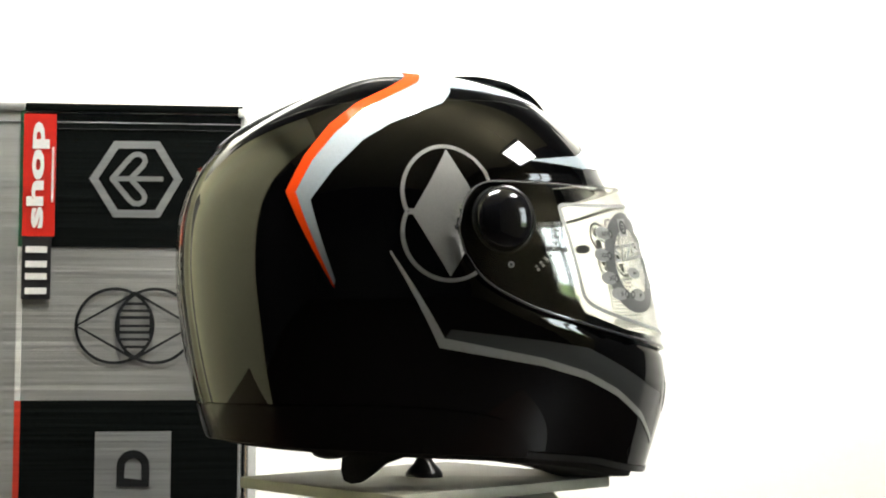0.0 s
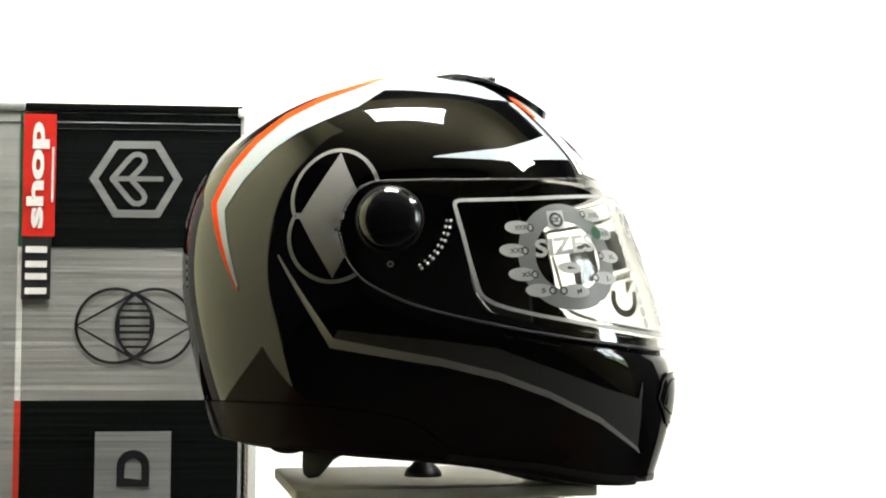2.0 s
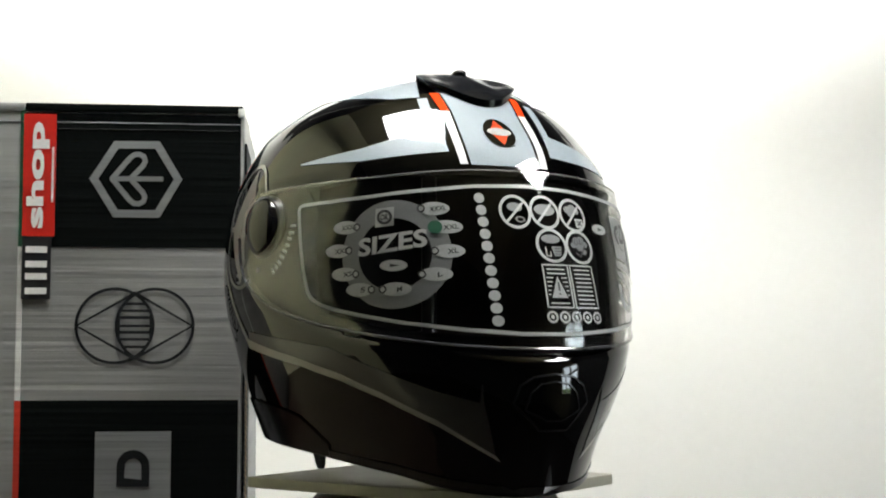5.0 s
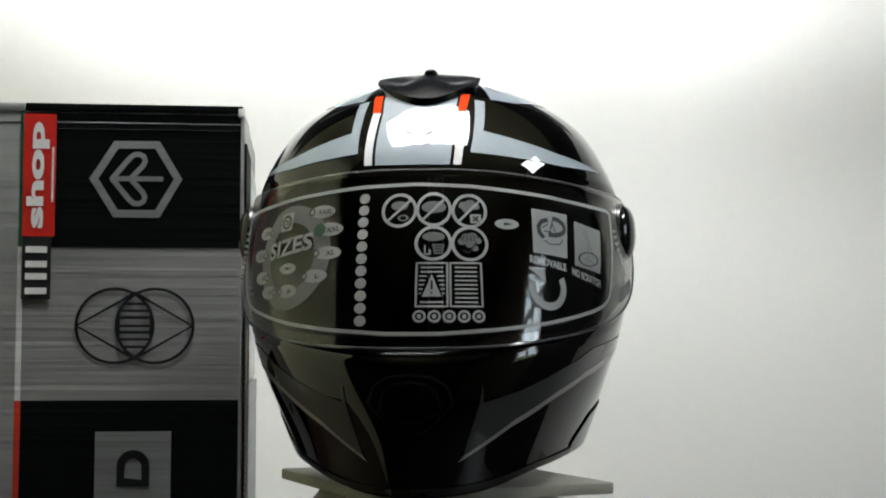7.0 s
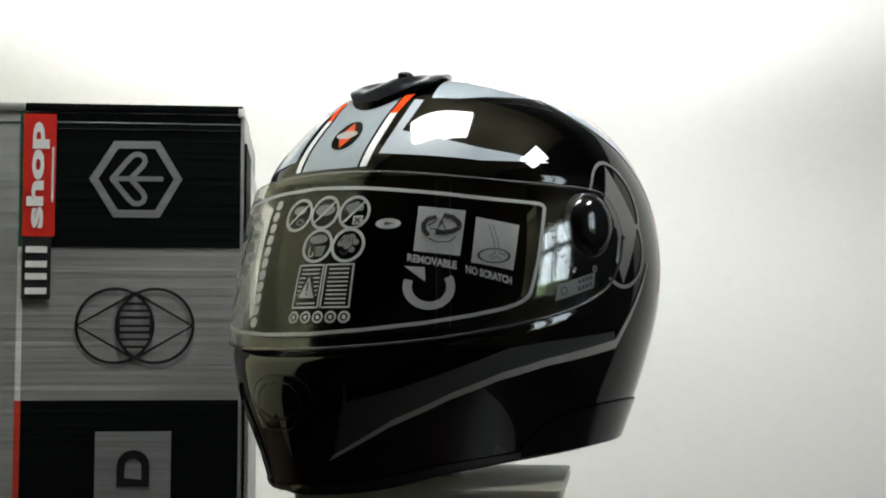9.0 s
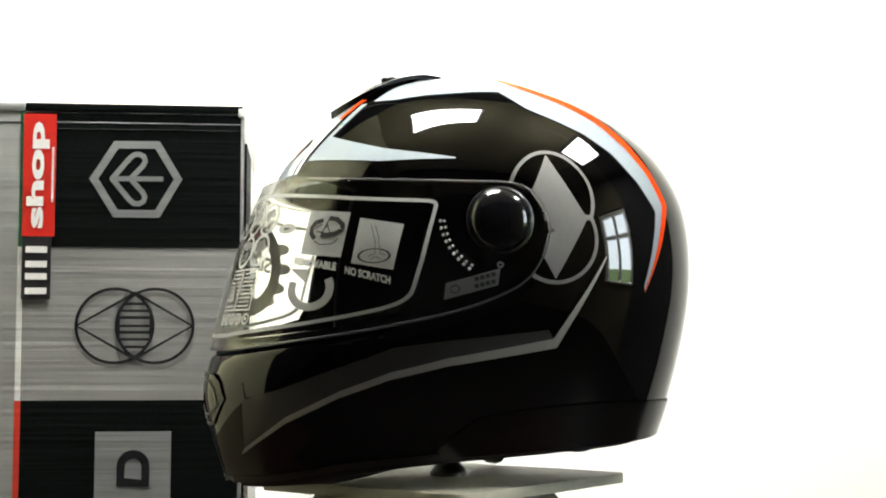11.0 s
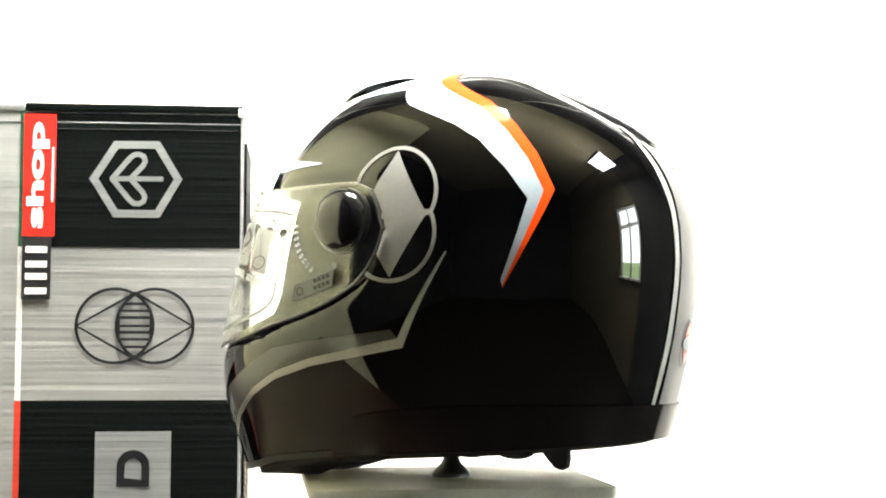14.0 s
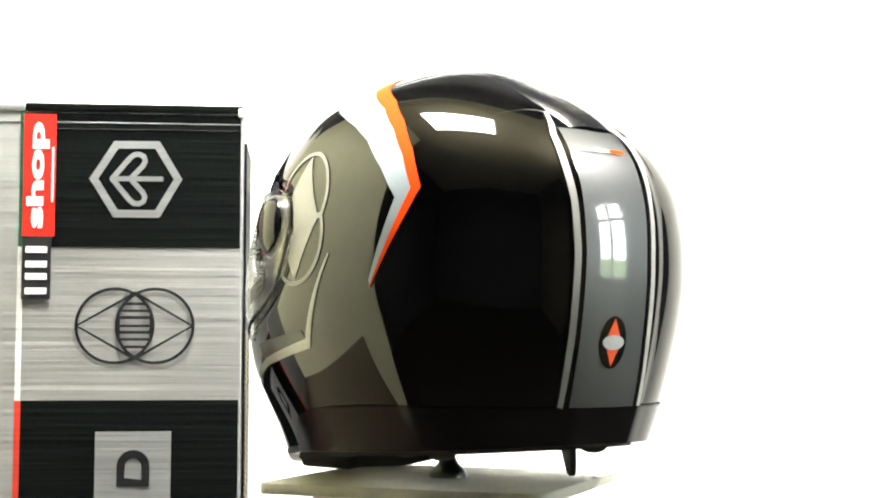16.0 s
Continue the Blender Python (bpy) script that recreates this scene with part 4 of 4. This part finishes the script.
    # warning sheet
    for a, b in ((0.7, 6.6), (7.2, 13.2)):
        ribbon("sheet_border", [(a, 0.0628), (b, 0.0628), (b, 0.0358), (a, 0.0358)], 0.0013, PRINT, VIS, S, True, 6, 0.0007, "pale printed sheet", 0.18)
        for k in range(9):
            z = 0.0600 - 0.0027 * k
            if a < 5 and 1 < k < 8:
                if k < 7:
                    ribbon("text_bar", [(a + 0.5, z), (a + 0.5 + 0.25 * (8 - k), z)], 0.0010, PRINT, VIS, S, False, 3, 0.0007, "", 0.18)
                    ribbon("text_bar", [(b - 0.5 - 0.25 * (8 - k), z), (b - 0.5, z)], 0.0010, PRINT, VIS, S, False, 3, 0.0007, "", 0.18)
            else:
                ribbon("text_bar", [(a + 0.8, z), (b - 0.8, z)], 0.0011, PRINT, VIS, S, False, 5, 0.0007, "", 0.18)
    strip("warning_triangle", [(3.65, 0.0558), (5.5, 0.0418)], [(3.65, 0.0558), (1.8, 0.0418)], PRINT, VIS, S, 8, 4, 0.0010, "pale warning triangle")
    ribbon("warning_stroke", [(3.65, 0.0520), (3.65, 0.0462)], 0.0012, PRINT_DARK, VIS, S, False, 3, 0.0013, "", 0.18)
    disc("warning_stroke", 3.65, 0.0442, 0.0007, 0.0007, PRINT_DARK, VIS, S, 0.0013, 0.0, "", 0.18, 8)
    for k in range(5):
        disc("small_ring", 1.4 + 2.75 * k, 0.0297, 0.0039, 0.0039, PRINT, VIS, S, 0.0006, 0.62, "", 0.18, 20)
        disc("small_ring", 1.4 + 2.75 * k, 0.0297, 0.0014, 0.0016, PRINT, VIS, S, 0.0006, 0.0, "", 0.18, 8)
    disc("oval_mark", 19.4, 0.0884, 0.0078, 0.0034, PRINT, VIS, S, 0.0006, 0.0, "", 0.165, 24)
    disc("oval_mark", 19.4, 0.0884, 0.0042, 0.0013, PRINT_DARK, VIS, S, 0.0010, 0.0, "", 0.165, 3)
    # removable and no-scratch cards
    strip("care_card", [(25.6, 0.0995), (35.9, 0.0970)], [(25.0, 0.0707), (34.6, 0.0680)], PRINT, VIS, S, 8, 6, 0.0006, "pale care card")
    pad = [(31.0, 0.0937), (33.0, 0.0925), (34.4, 0.0890), (34.4, 0.0858), (33.0, 0.0835), (31.2, 0.0826), (29.4, 0.0828)]
    ribbon("card_picture", pad, 0.0030, PRINT_DARK, VIS, S, False, 5, 0.0010, "", 0.155)
    pad = [(29.6, 0.0925), (27.8, 0.0912), (26.9, 0.0880), (27.0, 0.0840), (28.0, 0.0805)]
    ribbon("card_picture", pad, 0.0028, PRINT_DARK, VIS, S, False, 5, 0.0010, "", 0.155)
    for line in ([(28.0, 0.0790), (29.6, 0.0765), (32.4, 0.0768), (33.6, 0.0800)], [(29.8, 0.0840), (30.6, 0.0905), (31.6, 0.0840)], [(31.0, 0.0930), (30.4, 0.0870)], [(28.2, 0.0850), (30.2, 0.0845)], [(27.8, 0.0870), (29.6, 0.0900)]):
        ribbon("card_stroke", line, 0.0007, PRINT_DARK, VIS, S, False, 5, 0.0011, "", 0.155)
    visor_words("REMOVABLE", 28.9, 0.0643, 0.0262, 0.0052, -0.0048, PRINT, 0.00035)
    strip("care_card", [(38.2, 0.0932), (48.6, 0.0885)], [(37.0, 0.0640), (46.6, 0.0595)], PRINT, VIS, S, 8, 6, 0.0006, "pale care card")
    disc("card_picture", 42.2, 0.0685, 0.0100, 0.0048, PRINT_DARK, VIS, S, 0.0010, 0.85, "", 0.148, 24)
    for line in ([(41.0, 0.0885), (42.0, 0.0800), (42.4, 0.0755)], [(42.0, 0.0880), (43.0, 0.0800), (43.2, 0.0755)], [(42.3, 0.0755), (42.4, 0.0700), (40.8, 0.0680)], [(43.3, 0.0755), (43.6, 0.0700), (45.0, 0.0690)], [(41.2, 0.0660), (42.6, 0.0680), (44.0, 0.0660)]):
        ribbon("card_stroke", line, 0.0006, PRINT_DIM, VIS, S, False, 5, 0.0011, "", 0.148)
    visor_words("NO SCRATCH", 41.0, 0.0563, 0.0272, 0.0052, -0.0072, PRINT, 0.00035)
    # turn arrow
    k = 1 / radians(1) / 0.16
    pts = [(28.4 + 0.0120 * math.cos(radians(a)) * k, 0.0485 + 0.0120 * math.sin(radians(a))) for a in range(-200, 31, 10)]
    ribbon("turn_arrow", pts, 0.0050, PRINT, VIS, S, False, 2, 0.0006, "pale curved arrow", 0.16)
    strip("arrow_head", [(23.4, 0.0612), (27.4, 0.0606)], [(23.4, 0.0610), (27.6, 0.0515)], PRINT, VIS, S, 6, 4, 0.0008)
    # small pale sticker near the left pivot
    strip("small_sticker", [(58.5, 0.0510), (71.5, 0.0605)], [(58.0, 0.0405), (71.0, 0.0500)], PRINT_DIM, VIS, S, 5, 3, 0.0008, "small worn sticker")
    for z in (0.0, -0.0045):
        for q in range(4):
            f = 65.2 + 1.35 * q
            ribbon("sticker_bar", [(f, 0.0534 + z + 0.00098 * q), (f + 1.0, 0.0541 + z + 0.00098 * q)], 0.0026, PRINT_DARK, VIS, S, False, 2, 0.0012, "", 0.14)
    disc("sticker_mark", 60.6, 0.0472, 0.0028, 0.0028, PRINT_DARK, VIS, S, 0.0012, 0.75, "", 0.14, 16)


visor_print()


def build_pivot(s):
    cx, cy, cz = s * 0.1318, -0.0135, 0.0917
    v, f = lathe([(0.0204, -0.006), (0.0204, 0.0040), (0.0199, 0.0058), (0.0185, 0.0086), (0.0160, 0.0112), (0.0125, 0.0132), (0.0080, 0.0145), (0.0040, 0.0150), (0.0005, 0.0151)], 56, "x")
    v = [(cx + s * h * 0.75, cy + c, cz + d) for h, c, d in v]
    tilt = Matrix.Translation((cx, cy, cz)) @ Matrix.Rotation(radians(-11) * s, 4, "Z") @ Matrix.Translation((-cx, -cy, -cz))
    v = [tilt @ Vector(q) for q in v]
    p = part("pivot_cover", mesh_from("pivot_cover", v, f, KNOB_BLACK, True), KNOB_BLACK, HELMET, "domed black pivot cover")
    v, f = lathe([(0.0218, -0.004), (0.0218, 0.0030), (0.0206, 0.0036), (0.0204, -0.004)], 56, "x")
    v = [tilt @ Vector((cx + s * h, cy + c, cz + d)) for h, c, d in v]
    part("pivot_ring", mesh_from("pivot_ring", v, f, BLACK_PLASTIC, True), BLACK_PLASTIC, p)
    disc("lock_mark", s * 71.5, 0.0628, 0.0021, 0.0021, PRINT_DIM, p, on_visor, 0.0006, 0.45, "small pale lock mark", 0.138, 14)
    # ratchet marks below and before the pivot
    for row, rad in enumerate((0.0362, 0.0386)):
        for k in range(9):
            a = radians(-2 - 6.6 * k)
            y, z = cy - rad * math.cos(a), cz + rad * math.sin(a)
            ph = math.acos(max(-1, min(1, (YC - y) / 0.147)))
            for _ in range(6):
                ph = math.acos(max(-1, min(1, (YC - y) / visor_r(ph, z))))
            o = place(s * ph, z, visor_r(ph, z) + 0.0004)
            bm = bmesh.new()
            bmesh.ops.create_icosphere(bm, subdivisions=1, radius=0.0011 if row else 0.0009)
            bmesh.ops.translate(bm, verts=bm.verts, vec=o)
            part("ratchet_mark", bm, PRINT, p)


for side in (-1, 1):
    build_pivot(side)


def build_fittings():
    # top vent: a low wing with a raised tongue
    verts, faces = [], []
    n, m = 56, 26
    for i in range(n + 1):
        u = -1 + 2 * i / n
        for j in range(m + 1):
            w = j / m
            x = 0.0355 * u
            front = -0.084 + 0.026 * abs(u) ** 2
            back = 0.004 - 0.048 * abs(u) ** 2
            y = front + (back - front) * w
            ridge = table(y, [(-0.084, 0.1785), (-0.075, 0.1862), (-0.060, 0.1962), (-0.042, 0.2036), (-0.020, 0.2068), (0.004, 0.2062)])
            z0 = ridge - 0.0036 * u * u
            lift = -0.0034 * math.exp(-((abs(u) - 0.50) / 0.27) ** 2 - ((w - 0.36) / 0.20) ** 2)
            verts.append((x, y, z0 + lift))
    for i in range(n):
        for j in range(m):
            a = i * (m + 1) + j
            faces.append((a, a + 1, a + m + 2, a + m + 1))
    q = len(verts)
    verts += [(x * 0.97, y * 0.99, z - 0.0040 * (1 - (x / 0.0355) ** 2) - 0.0020) for x, y, z in verts]
    faces += [tuple(q + k for k in f[::-1]) for f in list(faces)]
    rim = [j for j in range(m + 1)] + [i * (m + 1) + m for i in range(1, n + 1)] + [n * (m + 1) + j for j in range(m - 1, -1, -1)] + [i * (m + 1) for i in range(n - 1, 0, -1)]
    for a, b in zip(rim, rim[1:] + rim[:1]):
        faces.append((a, b, q + b, q + a))
    foot = block(-0.016, 0.016, -0.055, -0.010, 0.176, 0.1925, 0.004, 3)
    part("vent_foot", foot, SATIN_BLACK, HELMET)
    vent = part("top_vent", mesh_from("top_vent", verts, faces, SATIN_BLACK, True), SATIN_BLACK, HELMET, "black wing-shaped top vent")
    bm = bmesh.new()
    bmesh.ops.create_uvsphere(bm, u_segments=16, v_segments=8, radius=0.005)
    for v in bm.verts:
        v.co = Vector((v.co.x, v.co.y * 1.5 - 0.040, v.co.z * 0.6 + 0.2040))
    soften(bm)
    part("slider", bm, KNOB_BLACK, vent)
    # rear spoiler: a low satin hump from the vent down the back of the crown
    def height(x, y):
        r, ph = math.hypot(x, y - YC), math.atan2(x, YC - y)
        a, c = 0.08, 0.2055
        for _ in range(26):
            z = (a + c) / 2
            a, c = (z, c) if shell_r(ph, z) > r else (a, z)
        return (a + c) / 2
    end = YC + shell_r(math.pi, 0.1475)
    verts, faces = [], []
    n, m = 18, 30
    for i in range(n + 1):
        u = -1 + 2 * i / n
        for j in range(m + 1):
            w = 1 - (1 - j / m) ** 1.5
            x = (0.036 - 0.013 * w) * u - 0.003 * w
            y = -0.012 + (end - 0.004 * u * u + 0.012) * w
            lift = (0.0016 + 0.0034 * smooth(0.45, 0.95, w)) * (1 - abs(u) ** 2.5) - 0.0008 * math.exp(-(u / 0.5) ** 2) * smooth(0.5, 0.8, w) - 0.0010
            verts.append((x, y + lift * 0.7 * w, height(x, y) + lift))
    for i in range(n):
        for j in range(m):
            a = i * (m + 1) + j
            faces.append((a, a + 1, a + m + 2, a + m + 1))
    q = len(verts)
    verts += [(x, y - 0.002, z - 0.004) for x, y, z in verts]
    faces += [tuple(q + k for k in f[::-1]) for f in list(faces)]
    rim = [j for j in range(m + 1)] + [i * (m + 1) + m for i in range(1, n + 1)] + [n * (m + 1) + j for j in range(m - 1, -1, -1)] + [i * (m + 1) for i in range(n - 1, 0, -1)]
    for a, c in zip(rim, rim[1:] + rim[:1]):
        faces.append((a, c, q + c, q + a))
    part("rear_spoiler", mesh_from("rear_spoiler", verts, faces, SATIN_BLACK, True), SATIN_BLACK, HELMET, "satin black spoiler over the crown")
    # chin vent: a shallow hood
    hood = [(-7.6, -0.0230), (-6.4, -0.0125), (-4.0, -0.0072), (0, -0.0055), (4.0, -0.0072), (6.4, -0.0125), (7.6, -0.0230)]
    bulge = lambda f, z, o: on_shell(f, z, o + 0.0022 * math.cos(radians(min(abs(f) * 10, 90))) ** 2 * smooth(-0.045, -0.012, z))
    strip("chin_vent", hood, [(f * 0.35, -0.040 - 0.004 * (1 - abs(f) / 7.6)) for f, z in hood], GLOSS_BLACK, HELMET, bulge, 6, 6, 0.0006, "black chin vent hood")
    ribbon("vent_lip", hood + [(2.7, -0.040), (-2.7, -0.040)], 0.0014, BLACK_PLASTIC, HELMET, bulge, True, 6, 0.0012, "", 0.2)
    ribbon("vent_lip", [(f * 0.72, z - 0.0045) for f, z in hood] + [(1.4, -0.034), (-1.4, -0.034)], 0.0012, BLACK_PLASTIC, HELMET, bulge, True, 6, 0.0012, "", 0.2)
    # rear rim trim
    span = range(54, 307, 6)
    low = [(f, zmin(radians(f)) - 0.0005) for f in span]
    up = [(f, max(table(abs(f - 180), [(0, -0.0272), (66, -0.0265), (85, -0.0280), (112, -0.0350), (126, -0.0540)]), zmin(radians(f)) + 0.001)) for f in span]
    strip("nape_trim", up, low, TRIM_BLACK, HELMET, on_shell, 2, 5, 0.0014, "matt black nape trim")
    ribbon("trim_edge", up, 0.0018, TRIM_BLACK, HELMET, on_shell, False, 2, 0.0011, "", 0.15)
    rim = [(f, zmin(radians(f)) + 0.0012) for f in range(0, 360, 4)]
    ribbon("lower_rim", rim, 0.0042, BLACK_PLASTIC, HELMET, on_shell, True, 1, 0.0010, "black rubber lower rim")
    build_strap()
    # lumps of the lining's edge under the rim
    for x, y, r in ((0.062, 0.078, 0.006), (0.07, 0.05, 0.005), (-0.066, 0.085, 0.006), (-0.085, -0.02, 0.006)):
        bm = bmesh.new()
        bmesh.ops.create_uvsphere(bm, u_segments=14, v_segments=8, radius=r)
        for v in bm.verts:
            v.co = Vector((x + v.co.x, y + v.co.y * 2.2, -0.0575 + v.co.z * 0.8))
        soften(bm)
        part("lining_stud", bm, SOFT_BLACK, HELMET)


def build_strap():
    """A flat buckle plate on the loose end of the strap, hanging edge-on below the left cheek."""
    rim = [(0.0, -0.0610), (0.012, -0.0655), (0.022, -0.0735), (0.029, -0.0780), (0.036, -0.0792), (0.0415, -0.0770), (0.0435, -0.0710), (0.0430, -0.0620), (0.0400, -0.0480), (0.0150, -0.0480), (0.0100, -0.0560)]
    e = Vector((0.52, 0.855, 0))
    n = Vector((0.855, -0.52, 0)) * 0.0022
    o = Vector((-0.0785, 0.0395, 0))
    bm = bmesh.new()
    front = [bm.verts.new(o + e * s + n + Vector((0, 0, z))) for s, z in rim]
    back = [bm.verts.new(o + e * s - n + Vector((0, 0, z))) for s, z in rim]
    bm.faces.new(front)
    bm.faces.new(back[::-1])
    for k in range(len(rim)):
        l = (k + 1) % len(rim)
        bm.faces.new((front[k], back[k], back[l], front[l]))
    bmesh.ops.recalc_face_normals(bm, faces=bm.faces)
    bmesh.ops.bevel(bm, geom=list(bm.edges), offset=0.0008, segments=2, affect="EDGES", profile=0.5)
    soften(bm)
    return part("chin_strap", bm, SOFT_BLACK, HELMET, "hanging black strap end")


build_fittings()


# ---- movement: the board and the helmet turn together ----
def heading(t):
    s = (t - 8) / 8
    return -math.degrees(0.266348 * (t - 7) - 0.016004 * (s ** 3 - s) - 0.031894 * (s * s - 1 / 64)) - 5.5


def motions():
    # both turn about one axis; the helmet sits a little off it
    rows, board = [], []
    for k in range(33):
        t = k * 0.5
        a = radians(heading(t))
        dx, dy = -0.002, 0.003
        turn = heading(t) - 1.8 * smooth(8.5, 12.0, t)
        rows.append((t, pose(0.002 + dx * math.cos(a) - dy * math.sin(a), dx * math.sin(a) + dy * math.cos(a), BASE, 0, 0, turn)))
        board.append((t, pose(0.001, 0, BASE, 0, 0, heading(t))))
    walk(HELMET, rows)
    walk(BOARD, board)


motions()
